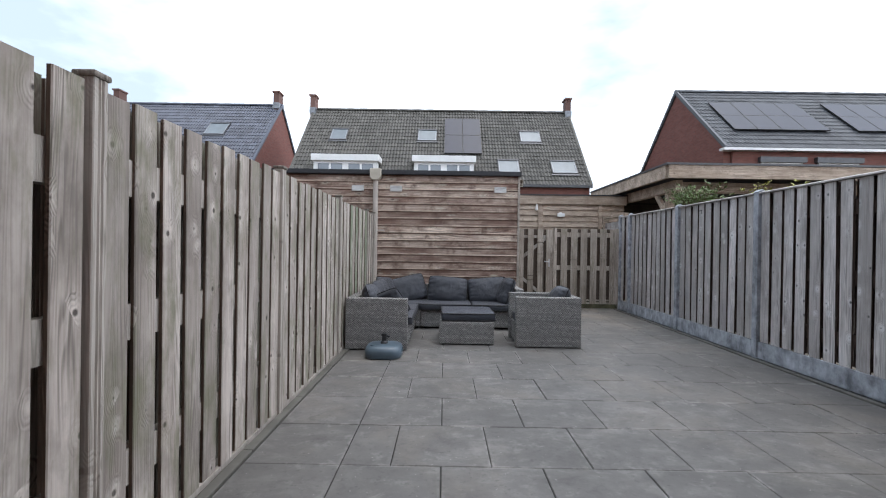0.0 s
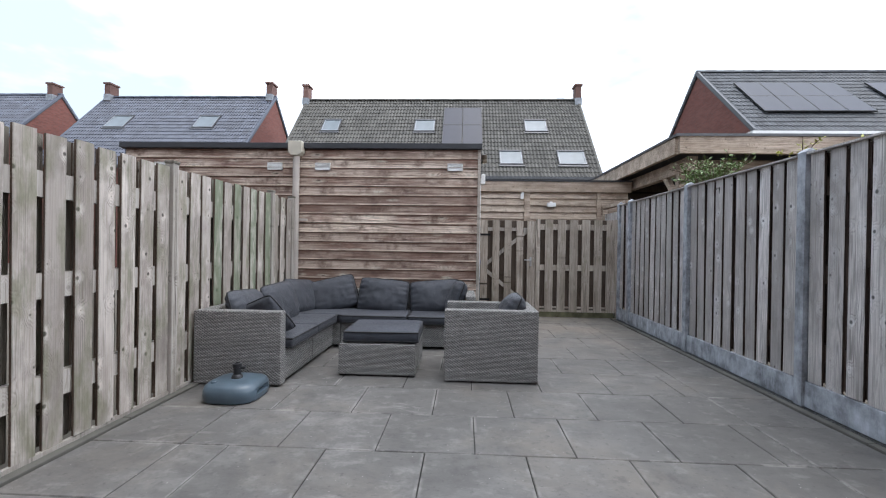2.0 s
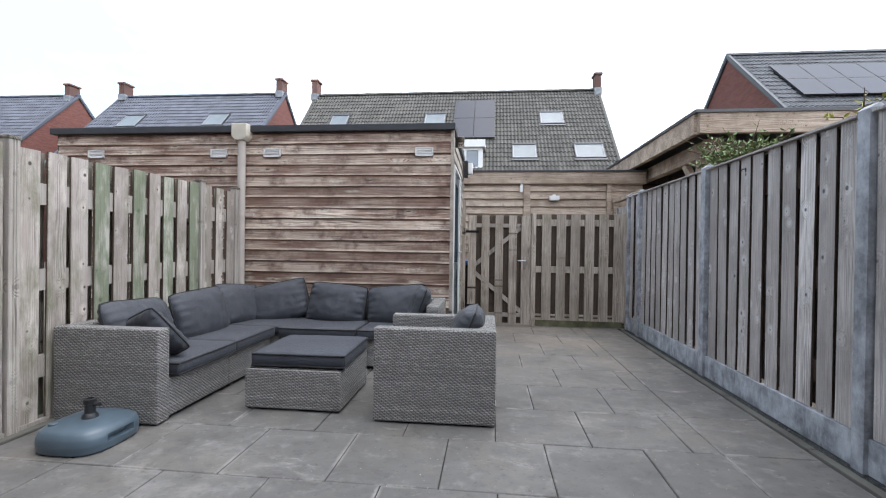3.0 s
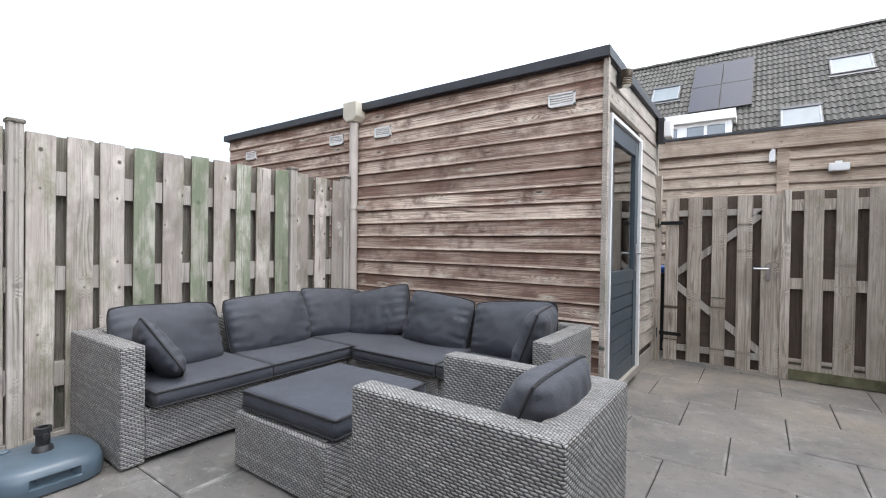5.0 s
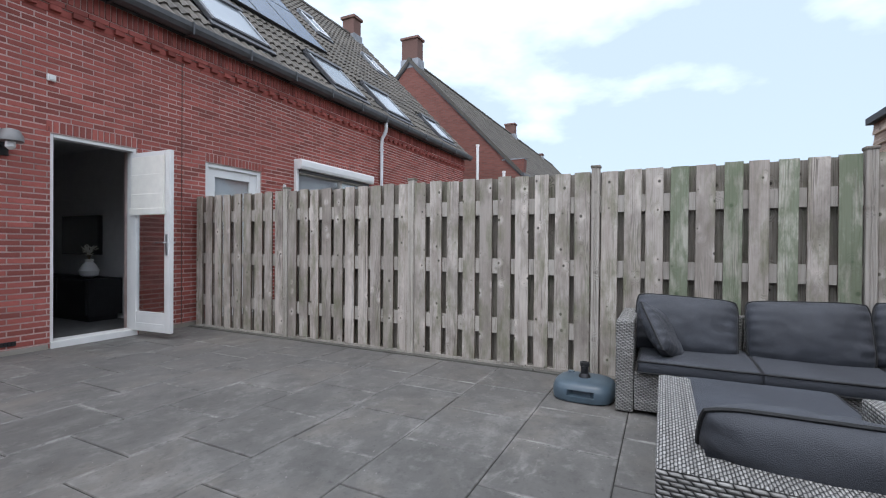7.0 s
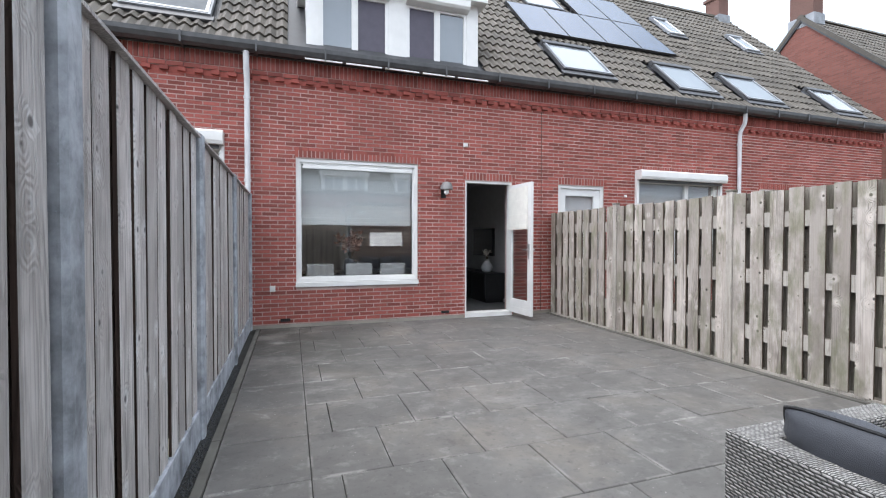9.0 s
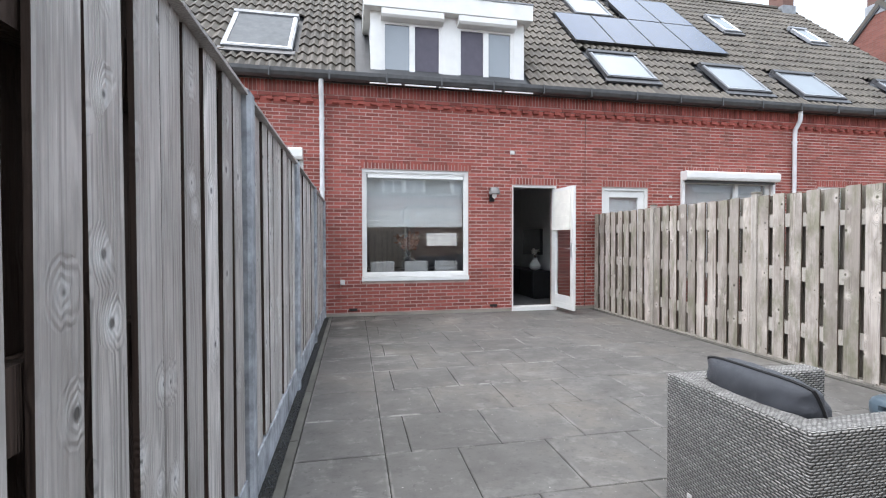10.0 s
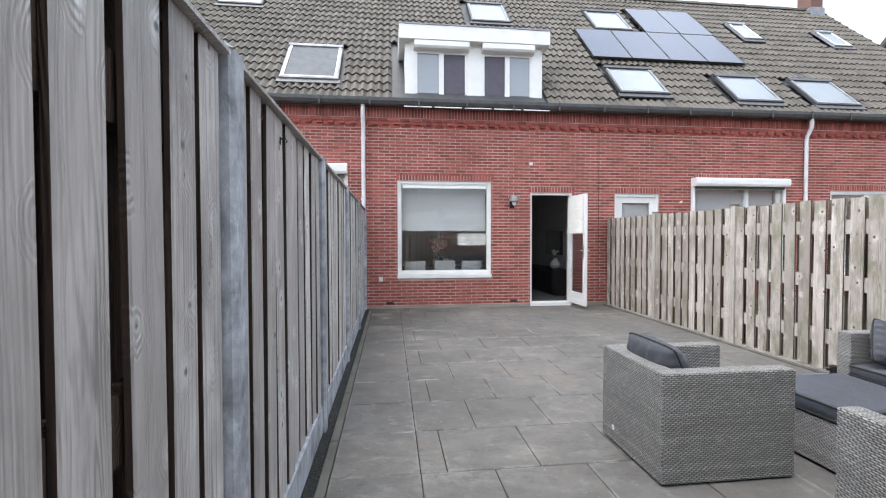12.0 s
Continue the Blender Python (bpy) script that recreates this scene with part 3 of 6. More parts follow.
def house_window(name, x0, x1, z0, z1, label, bars=(), curtain=True, blind=0.0):
    w = tagged(new(name), label, "window", "", "structure")
    part("window_frame", frame_boxes(x0, x1, z0, z1, -1.17, -1.075, 0.055), WHITE, w, bevel=0.004)
    part("sash", frame_boxes(x0 + 0.055, x1 - 0.055, z0 + 0.055, z1 - 0.055, -1.15, -1.10, 0.025), WHITE, w, bevel=0.003)
    for b in bars:
        part("mullion", Shape().box(b - 0.04, b + 0.04, -1.16, -1.085, z0 + 0.07, z1 - 0.07), WHITE, w, bevel=0.004)
    pane = part("pane", Shape().box(x0 + 0.075, x1 - 0.075, -1.13, -1.124, z0 + 0.075, z1 - 0.075), GLASS, w)
    pane.visible_shadow = False
    return w


win = house_window("window_1", 1.10, 3.02, 0.68, 2.58, "large white framed living room window with half lowered blind")
part("window_sill", Shape().box(1.09, 3.03, -1.16, -1.025, 0.605, 0.675), WHITE, win, bevel=0.006)
part("vent_strip", Shape().box(1.2, 2.92, -1.10, -1.06, 2.43, 2.49), WHITE, win, bevel=0.004)
blind = thing("window_blind", "pale grey fabric blind lowered over half the window", "blind", at=(2.06, -1.24, 1.565))
fold = Shape().box(-0.88, 0.88, -0.004, 0.004, 0.12, 0.93)
part("cloth", fold, BLIND, blind)
part("hem", Shape().box(-0.88, 0.88, -0.018, 0.018, 0.0, 0.06).box(-0.88, 0.88, -0.012, 0.012, 0.06, 0.12), BLIND, blind, bevel=0.008)

for k, (x0, x1, z0, z1, bars, text) in enumerate([
        (-5.52, -3.40, 0.55, 2.56, (-4.7,), "white framed neighbour window under a roller shutter"),
        (-8.6, -6.74, 0.55, 2.47, (-7.7,), "white framed window of the far terrace house"),
        (4.05, 6.3, 0.55, 2.66, (5.2,), "white framed neighbour window under a shutter box")], 2):
    w = house_window("window_%d" % k, x0, x1, z0, z1, text, bars)
    folds = Shape()
    cx = x0 + 0.1
    while cx < x1 - 0.1:
        folds.box(cx, cx + 0.05, -1.215 - 0.012 * (round(cx * 20) % 3), -1.2, z0, z1 - 0.05)
        cx += 0.05
    part("curtain", folds, BLIND, w)
for x0, x1, z0, z1 in ((-5.57, -3.33, 2.53, 2.71), (4.0, 6.4, 2.68, 2.88)):
    b = thing("roller_shutter_box", "white metal roller shutter box above a window", "shutter box", "shutter boxes", at=((x0 + x1) / 2, -1.05, z0))
    h = (x1 - x0) / 2
    part("casing", Shape().prism([(0.0, 0.0), (0.17, 0.0), (0.19, 0.05), (0.19, z1 - z0 - 0.03), (0.16, z1 - z0), (0.0, z1 - z0)], "x", -h, h), WHITE, b, bevel=0.005)
    part("slat_edge", Shape().box(-h + 0.06, h - 0.06, 0.06, 0.1, -0.05, 0.0), ZINC, b)
    for sx in (-h + 0.03, h - 0.03):
        part("guide_rail", Shape().box(sx - 0.03, sx + 0.03, 0.0, 0.06, -1.9, 0.0), WHITE, b, bevel=0.004)

nd = tagged(new("door_2"), "white neighbour back door with a curtained pane", "door", "", "structure")
part("door_frame", frame_boxes(-2.60, -1.59, -0.02, 2.36, -1.17, -1.075, 0.06), WHITE, nd, bevel=0.004)
part("door_leaf", frame_boxes(-2.54, -1.65, 0.04, 2.30, -1.15, -1.105, 0.13), WHITE, nd, bevel=0.004)
part("lower_panel", Shape().box(-2.42, -1.77, -1.14, -1.115, 0.16, 0.8), WHITE, nd)
p = part("pane", Shape().box(-2.42, -1.77, -1.13, -1.125, 0.8, 2.18), GLASS, nd)
p.visible_shadow = False
curtain = Shape()
cx = -2.44
while cx < -1.77:
    curtain.box(cx, cx + 0.03, -1.185 - rng.random() * 0.02, -1.175, 0.7, 2.2)
    cx += 0.03
part("curtain", curtain, BLIND, nd)

# open back door with a blind on its pane
d1 = tagged(new("door_1"), "white back door standing open, with cream blind", "door", "", "structure")
part("door_frame", Shape().box(-0.64, -0.605, -1.2, -1.07, 0.0, 2.36).box(0.225, 0.26, -1.2, -1.07, 0.0, 2.36).box(-0.605, 0.225, -1.2, -1.07, 2.32, 2.36), WHITE, d1, bevel=0.004)
part("threshold", Shape().box(-0.64, 0.26, -1.25, -1.03, -0.01, 0.07), WHITE, d1, bevel=0.006)
leaf = link("door_leaf", frame_boxes(0, 0.72, 0, 2.22, -0.025, 0.025, 0.10).mesh("door_leaf", WHITE, 0.004), d1, "", (-0.60, -1.08, 0.07), (0, 0, 94))
part("lower_rail", Shape().box(0.10, 0.62, -0.022, 0.022, 0.10, 0.24), WHITE, leaf, bevel=0.004)
p = part("pane", Shape().box(0.095, 0.625, -0.004, 0.004, 0.24, 2.125), GLASS, leaf)
p.visible_shadow = False
rb = Shape()
for i, (za, zb) in enumerate(((1.92, 2.16), (1.68, 1.94), (1.5, 1.70))):
    rb.box(0.06, 0.645, -0.05 - 0.006 * i, -0.032, za, zb)
rb.box(0.05, 0.655, -0.075, -0.032, 1.44, 1.52)
part("folded_blind", rb, CREAM, leaf, "cream folded fabric blind", bevel=0.006)
part("door_handle", Shape().box(0.655, 0.685, -0.04, -0.025, 0.95, 1.2).tube([(0.67, -0.035, 1.1), (0.67, -0.08, 1.1), (0.55, -0.085, 1.1)], 0.009, 8)
     .box(0.655, 0.685, 0.025, 0.04, 0.95, 1.2).tube([(0.67, 0.035, 1.1), (0.67, 0.08, 1.1), (0.55, 0.085, 1.1)], 0.009, 8), STEEL, leaf, "steel lever handle")

# things in the room
tv = thing("television", "black flat television hung on the living room wall", "television", at=(-1.2, -3.5, 0.98))
part("housing", Shape().box(0.0, 0.06, -0.55, 0.55, 0, 0.62), BLACK, tv, bevel=0.006)
part("screen", Shape().box(0.06, 0.064, -0.53, 0.53, 0.03, 0.6), BLACK, tv)
cab = thing("sideboard", "low black sideboard along the room wall", "cabinet", at=(-0.955, -3.6, 0.02))
part("body", Shape().box(-0.24, 0.22, -1.2, 1.2, 0.08, 0.62), BLACK, cab, bevel=0.005)
part("plinth", Shape().box(-0.2, 0.18, -1.15, 1.15, 0, 0.08), BLACK, cab)
for dy in (-0.8, 0.0, 0.8):
    part("drawer_front", Shape().box(0.222, 0.24, dy - 0.38, dy + 0.38, 0.1, 0.6), BLACK, cab, bevel=0.004)


def lathe(profile, sides=20, name="body"):
    s = Shape()
    n = len(profile)
    for r, z in profile:
        s.v += [(r * math.cos(2 * math.pi * j / sides), r * math.sin(2 * math.pi * j / sides), z) for j in range(sides)]
    for i in range(n - 1):
        for j in range(sides):
            a, b = i * sides + j, i * sides + (j + 1) % sides
            s.f.append((a, b, b + sides, a + sides))
    s.f += [tuple(range(sides - 1, -1, -1)), tuple(range((n - 1) * sides, n * sides))]
    return s


vase = thing("vase", "round white ceramic vase on the sideboard", "vase", at=(-0.92, -2.75, 0.64))
part("body", lathe([(0.05, 0), (0.11, 0.04), (0.13, 0.11), (0.09, 0.19), (0.05, 0.24), (0.06, 0.28)]), WHITE, vase, smooth=True)


def sprays(count, spread, height, seed, leaf_len, drop=0.2):
    """Bent twigs with small leaves, as two shapes."""
    r = random.Random(seed)
    twigs, leaves = Shape(), Shape()
    for _ in range(count):
        a, lean = r.uniform(0, 6.283), r.uniform(0.1, 1) * spread
        top = Vector((math.cos(a) * lean, math.sin(a) * lean, height * r.uniform(0.6, 1)))
        mid = top * 0.5 + Vector((0, 0, height * drop))
        pts = [Vector((0, 0, 0)), mid * 0.6, mid, top]
        twigs.tube(pts, [0.006, 0.005, 0.004, 0.002], 5)
        for _ in range(12):
            t = r.uniform(0.35, 1) * 3
            i = min(int(t), 2)
            p = pts[i].lerp(pts[i + 1], t - i)
            d = Vector((r.uniform(-1, 1), r.uniform(-1, 1), r.uniform(-0.3, 1))).normalized()
            w = d.cross(Vector((r.uniform(-1, 1), r.uniform(-1, 1), 1))).normalized() * leaf_len * 0.22
            n, q = len(leaves.v), p + d * leaf_len
            m2 = (p + q) / 2 + d.cross(w) * 0.6
            leaves.v += [tuple(p), tuple(m2 + w), tuple(q), tuple(m2 - w)]
            leaves.f += [(n, n + 1, n + 2), (n, n + 2, n + 3)]
    return twigs, leaves


for where, label, mat_, seed in (((-0.92, -2.75, 0.9), "dried flowers in the white vase", CREAM, 3), ((2.12, -1.72, 0.99), "spray of dried red leaves in a vase behind the window", plain("dry_red_leaf", (0.55, 0.27, 0.20), 0.8), 5)):
    b = thing("dried_bouquet", label, "bouquet", at=where)
    tw, lv = sprays(26 if seed == 5 else 12, 0.32 if seed == 5 else 0.15, 0.46 if seed == 5 else 0.26, seed, 0.11 if seed == 5 else 0.06)
    part("stems", tw, TWIG, b)
    part("leaves", lv, mat_, b)
v2 = thing("vase", "dark glass vase on the table behind the window", "vase", at=(2.12, -1.72, 0.77))
part("body", lathe([(0.08, 0), (0.12, 0.05), (0.12, 0.18), (0.09, 0.24)]), BLACK, v2, smooth=True)
tbl = thing("dining_table", "dark dining table behind the window", "table", at=(2.1, -2.05, 0.02))
part("tabletop", Shape().box(-0.9, 0.9, -0.4, 0.42, 0.71, 0.75), BLACK, tbl, bevel=0.006)
for lx in (-0.82, 0.82):
    for ly in (-0.33, 0.35):
        part("leg", Shape().box(lx - 0.03, lx + 0.03, ly - 0.03, ly + 0.03, 0, 0.71), BLACK, tbl)
for i, cx in enumerate((1.45, 2.02, 2.65)):
    c = thing("dining_chair", "grey upholstered dining chair at the table", "chair", "dining chairs", at=(cx, -1.62, 0.02), rz=180)
    part("seat", Shape().box(-0.22, 0.22, -0.22, 0.22, 0.42, 0.5), ROOM_WALL, c, bevel=0.03)
    part("backrest", Shape().box(-0.22, 0.22, -0.26, -0.19, 0.5, 0.92), ROOM_WALL, c, bevel=0.03)
    for lx in (-0.18, 0.18):
        for ly in (-0.18, 0.18):
            part("leg", Shape().box(lx - 0.018, lx + 0.018, ly - 0.018, ly + 0.018, 0, 0.42), BLACK, c)

# gutter, downpipes, cornice
gut = thing("gutter", "grey zinc half-round gutter along the eaves", "gutter", at=(0, 0, 0))
prof = [(-0.98, 4.19), (-0.98, 4.07), (-0.93, 4.025), (-0.86, 4.01), (-0.80, 4.035), (-0.77, 4.09), (-0.765, 4.15), (-0.785, 4.15), (-0.80, 4.09), (-0.86, 4.04), (-0.94, 4.06), (-0.96, 4.19)]
part("trough", Shape().prism(prof, "x", WALL_RIGHT - 0.1, WALL_LEFT), ZINC, gut)
gx = WALL_RIGHT + 0.3
while gx < WALL_LEFT:
    part("bracket", Shape().box(gx - 0.012, gx + 0.012, -0.99, -0.755, 3.995, 4.01).box(gx - 0.012, gx + 0.012, -0.765, -0.752, 3.995, 4.16), ZINC, gut)
    gx += 0.95
for px in (3.69, -6.05):
    dp = thing("downpipe", "pale plastic rain pipe down the brick wall", "drainpipe", "downpipes", at=(px, -1.05, 0))
    part("pipe", Shape().tube([(0, 0.06, 0.0), (0, 0.06, 3.62)], 0.04), PIPE_PALE, dp, smooth=True)
    part("offset_bend", Shape().tube([(0, 0.06, 3.55), (0, 0.07, 3.66), (0, 0.17, 3.82), (0, 0.18, 3.9), (0, 0.18, 4.05)], 0.042), PIPE_PALE, dp, smooth=True)
    for z in (0.9, 2.2, 3.4):
        part("clip", Shape().tube([(0, 0.06, z - 0.02), (0, 0.06, z + 0.02)], 0.05).box(-0.015, 0.015, 0, 0.06, z - 0.015, z + 0.015), PIPE_PALE, dp)
# row of thin white pieces below the gutter
for a in (2.9, 2.3, 1.7, 1.1, 0.5):
    ls = thing("white_strip", "thin white strip under the gutter", "strip", "light strips", at=(a - 0.28, -0.80, 3.985))
    part("strip", Shape().box(-0.27, 0.27, -0.012, 0.012, 0, 0.02), WHITE, ls)

# wall fixtures
wl1 = thing("wall_lamp", "small grey domed outdoor wall lamp on the brick wall", "lamp", at=(0.66, -1.05, 2.18))
wl1.scale = (1.4, 1.4, 1.4)
part("bracket", Shape().box(-0.03, 0.03, 0, 0.02, -0.1, 0.06).tube([(0, 0.02, -0.03), (0, 0.09, -0.05), (0, 0.12, -0.01)], 0.012, 8), IRON, wl1)
part("shade", lathe([(0.015, 0.08), (0.05, 0.07), (0.072, 0.03), (0.075, -0.01), (0.068, -0.014)]), plain("dull_grey_metal", (0.20, 0.19, 0.185), 0.5, 0.3), wl1, smooth=True, at=(0, 0.13, 0))
part("bulb", lathe([(0.012, -0.06), (0.03, -0.04), (0.03, -0.0), (0.015, 0.03)], 12), WHITE, wl1, smooth=True, at=(0, 0.13, -0.01))
for name, at, size, label in (("motion_sensor", (0.26, -1.05, 2.92), (0.04, 0.03, 0.07), "small white sensor box on the brick wall"),
                              ("outlet", (3.36, -1.05, 0.55), (0.04, 0.03, 0.09), "small grey outdoor outlet on the brick wall"),
                              ("doorbell", (-3.1, -1.05, 2.17), (0.03, 0.02, 0.05), "small white box beside the neighbour window")):
    o = thing(name, label, "fixture", at=at)
    part("box", Shape().box(-size[0], size[0], 0, size[1], 0, size[2]), WHITE, o, bevel=0.005)
    part("cover", Shape().box(-size[0] * 0.6, size[0] * 0.6, size[1], size[1] + 0.012, size[2] * 0.2, size[2] * 0.7), WHITE, o, bevel=0.003)
for ax in (3.18, 0.62):
    av = thing("air_brick", "dark air brick low in the wall", "vent", "air bricks", at=(ax, -1.048, 0.09))
    part("grille", Shape().box(-0.07, 0.07, 0, 0.006, 0, 0.045), BLACK, av)
    for k in range(5):
        part("fin", Shape().box(-0.06 + 0.03 * k - 0.003, -0.06 + 0.03 * k + 0.003, 0.006, 0.01, 0.004, 0.041), IRON, av)

# ---- roofs ----
SLOPE = math.tan(radians(46))
TILE_W, TILE_L = 0.32, 0.32


def tile_template(w, l, rise, angle):
    """One wavy roof tile, lower edge towards +y, lying on a slope that rises towards -y."""
    ca, sa = math.cos(angle), math.sin(angle)
    vs, cols = [], 11
    for row in range(3):
        for c in range(cols):
            u = c / (cols - 1)
            h = 0.5 + 0.5 * math.sin(4 * math.pi * (u - 0.1))
            n = rise * h + (0.0, 0.035, 0.0)[row]
            d = (-0.06, l, l)[row]
            x = (u - 0.5) * w * 1.05
            vs.append((x, d * ca + n * sa, -d * sa + n * ca))
    fs = []
    for row in range(2):
        for c in range(cols - 1):
            a = row * cols + c
            fs.append((a, a + 1, a + 1 + cols, a + cols))
    return vs, fs


def tile_places(x0, x1, length, w, l, skip):
    """Rows of tile positions: x, distance down the slope from the ridge."""
    nx, nl = int((x1 - x0) / w), int(length / l)
    out = []
    for j in range(nl):
        for i in range(nx):
            x, d = x0 + (i + 0.5) * (x1 - x0) / nx, j * length / nl
            if not any(a - 0.06 < x < b + 0.06 and p - 0.1 < d + l * 0.5 < q + 0.1 for a, b, p, q in skip):
                out.append((x, d))
    return out


def joined_tiles(name, places, tpl, origin, angle, turn, material, parent, label=""):
    """All tiles of one roof side in one mesh. origin: the ridge at x 0; turn: 1 falls towards +y, -1 towards -y."""
    vs, fs = tpl
    base = np.array(vs)
    ca, sa = math.cos(angle), math.sin(angle)
    allv, allf = [], []
    r = np.random.RandomState(5)
    for k, (x, d) in enumerate(places):
        t = base + np.array((x, d * ca, -d * sa)) + r.normal(0, 0.002, 3)
        allv.append(t)
        allf += [tuple(i + k * len(vs) for i in f) for f in fs]
    v = np.concatenate(allv)
    v[:, 1] *= turn
    v += np.array(origin)
    ob = link(name, raw_mesh(name, v.tolist(), allf, material), parent, label)
    return tagged(ob, kind="stuff")


def skylight(parent_at, angle, w, l, label, turn=1, screen=None, group="skylights", tilt=0.0):
    """A roof window lying on the slope; parent_at is the middle of its lower edge."""
    s = thing("skylight", label, "skylight", group, at=parent_at)
    s.rotation_euler = (-angle if turn > 0 else angle, 0, 0 if turn > 0 else math.pi)
    if turn < 0:
        s.rotation_euler = Euler((-angle, 0, math.pi))
    silver = (screen is not None and l > 1.3) or w < 0.7
    part("frame", frame_boxes_flat(-w / 2, w / 2, -l, 0, 0.0, 0.075, 0.05), LEAD if silver else ROOF_TRIM, s, bevel=0.006)
    part("sash", frame_boxes_flat(-w / 2 + 0.035, w / 2 - 0.035, -l + 0.05, -0.035, 0.04, 0.085, 0.045), PIPE_PALE if silver else LEAD, s, bevel=0.004)
    part("pane", Shape().box(-w / 2 + 0.07, w / 2 - 0.07, -l + 0.08, -0.07, 0.05, 0.066), screen or SKYLIGHT, s)
    part("hood", Shape().prism([(-l - 0.02, 0.0), (-l + 0.10, 0.0), (-l + 0.10, 0.10), (-l + 0.02, 0.115), (-l - 0.02, 0.09)], "x", -w / 2 - 0.01, w / 2 + 0.01), LEAD if silver else ROOF_TRIM, s, bevel=0.006)
    part("flashing", Shape().box(-w / 2 - 0.05, w / 2 + 0.05, 0.0, 0.13, 0.0, 0.045), ROOF_TRIM, s, bevel=0.01)
    return s


def frame_boxes_flat(x0, x1, y0, y1, z0, z1, w):
    return Shape().box(x0, x0 + w, y0, y1, z0, z1).box(x1 - w, x1, y0, y1, z0, z1).box(x0 + w, x1 - w, y0, y0 + w, z0, z1).box(x0 + w, x1 - w, y1 - w, y1, z0, z1)


ANG = radians(46)
RIDGE_Y, RIDGE_Z = -5.42, 4.2 + (5.42 - 0.95) * SLOPE
roof = setting("roof", Shape().prism([(-0.95, 4.17), (RIDGE_Y, RIDGE_Z - 0.03), (-10.0, 4.17)], "x", WALL_RIGHT, WALL_LEFT), FASCIA, "dark underlay of the terrace roof", "roof")
LEN = (5.42 - 0.82) / math.cos(ANG)


def down(y):
    return (y - RIDGE_Y) / math.cos(ANG)


SKY_OWN = [  # x from, x to, y of the lower edge, y of the upper edge
    (4.19, 5.34, -1.27, -2.31), (0.0, 1.04, -3.66, -4.55), (-2.89, -1.75, -1.21, -2.03), (-5.51, -4.41, -1.09, -1.90),
    (-7.44, -6.31, -1.07, -1.87), (-3.38, -2.31, -3.60, -4.49), (-7.15, -6.61, -3.52, -4.25), (-9.85, -9.27, -3.40, -4.07), (-10.2, -9.25, -1.1, -1.85),
    (6.33, 7.40, -3.85, -4.70)]
AWNING = plain("grey_skylight_awning", (0.15, 0.155, 0.16), 0.95, spec=0.1)
skips = [(a, b, down(u), down(q)) for a, b, q, u in SKY_OWN]
skips += [(-0.05, 2.92, down(-2.55), 99), (-5.55, -1.75, down(-3.45), down(-2.45)), (-5.55, -3.75, down(-4.6), down(-3.5))]
places = tile_places(WALL_RIGHT, WALL_LEFT, LEN, TILE_W, TILE_L, skips)
tpl = tile_template(TILE_W, TILE_L, 0.05, ANG)
for a, b, q, u in SKY_OWN:
    shade = AWNING if 4 < a < 6 else None
    z = RIDGE_Z - (q - RIDGE_Y) * SLOPE
    skylight(((a + b) / 2, q + 0.03, z + 0.03), ANG, b - a, (q - u) / math.cos(ANG), "grey framed roof window with awning" if shade else "grey framed roof window in the tiled roof", screen=shade)


def solar_panel(at, angle, w, l, group, rz=0.0, cells=SOLAR):
    s = thing("solar_panel", "blue-black solar panel on the tiled roof", "solar panel", group, at=at)
    s.rotation_euler = Euler((-angle, 0, rz))
    part("cell_sheet", Shape().box(-w / 2 + 0.02, w / 2 - 0.02, -l + 0.02, -0.02, 0.06, 0.10), cells, s)
    part("panel_frame", frame_boxes_flat(-w / 2, w / 2, -l, 0, 0.05, 0.103, 0.016), BLACK, s)
    part("rail", Shape().box(-w / 2, w / 2, -l * 0.7, -l * 0.7 + 0.05, -0.02, 0.05), ZINC, s)
    part("rail", Shape().box(-w / 2, w / 2, -l * 0.25, -l * 0.25 + 0.05, -0.02, 0.05), ZINC, s)
    return s


def own_roof(x, y, lift=0.05):
    return (x, y, RIDGE_Z - (y - RIDGE_Y) * SLOPE + lift)


for k in range(4):
    solar_panel(own_roof(-2.155 - 0.99 * k, -2.33), ANG, 0.98, 1.65, "solar panels on the terrace roof")
for k in range(2):
    solar_panel(own_roof(-4.17 - 0.99 * k, -3.49), ANG, 0.98, 1.68, "solar panels on the terrace roof")


def ridge_caps(x0, x1, y, z, parent, material):
    n = int((x1 - x0) / 0.4)
    s = Shape()
    for k in range(n):
        a = x0 + k * (x1 - x0) / n
        s.prism([(y + 0.13 * math.cos(t), z - 0.05 + (0.115 + 0.01 * (k % 2)) * math.sin(t)) for t in (0, 0.6, 1.2, 1.94, 2.54, 3.14)], "x", a, a + (x1 - x0) / n + 0.03)
    return part("ridge_tiles", s, material, parent)


ridge_caps(WALL_RIGHT, WALL_LEFT, RIDGE_Y, RIDGE_Z + 0.05, roof, ROOF_NEAR)


def chimney(at, w, d, h, label="red brick chimney on the ridge"):
    c = thing("chimney", label, "chimney", "chimneys", at=at)
    part("shaft", Shape().box(-w / 2, w / 2, -d / 2, d / 2, -0.9, h), STACK, c)
    part("cap", Shape().box(-w / 2 - 0.06, w / 2 + 0.06, -d / 2 - 0.06, d / 2 + 0.06, h, h + 0.1), STACK, c, bevel=0.01)
    part("flashing", Shape().box(-w / 2 - 0.03, w / 2 + 0.03, -d / 2 - 0.05, d / 2 + 0.05, -0.35, 0.03), LEAD, c)
    return c


chimney((-10.6, -5.42, RIDGE_Z), 0.42, 0.5, 0.6)

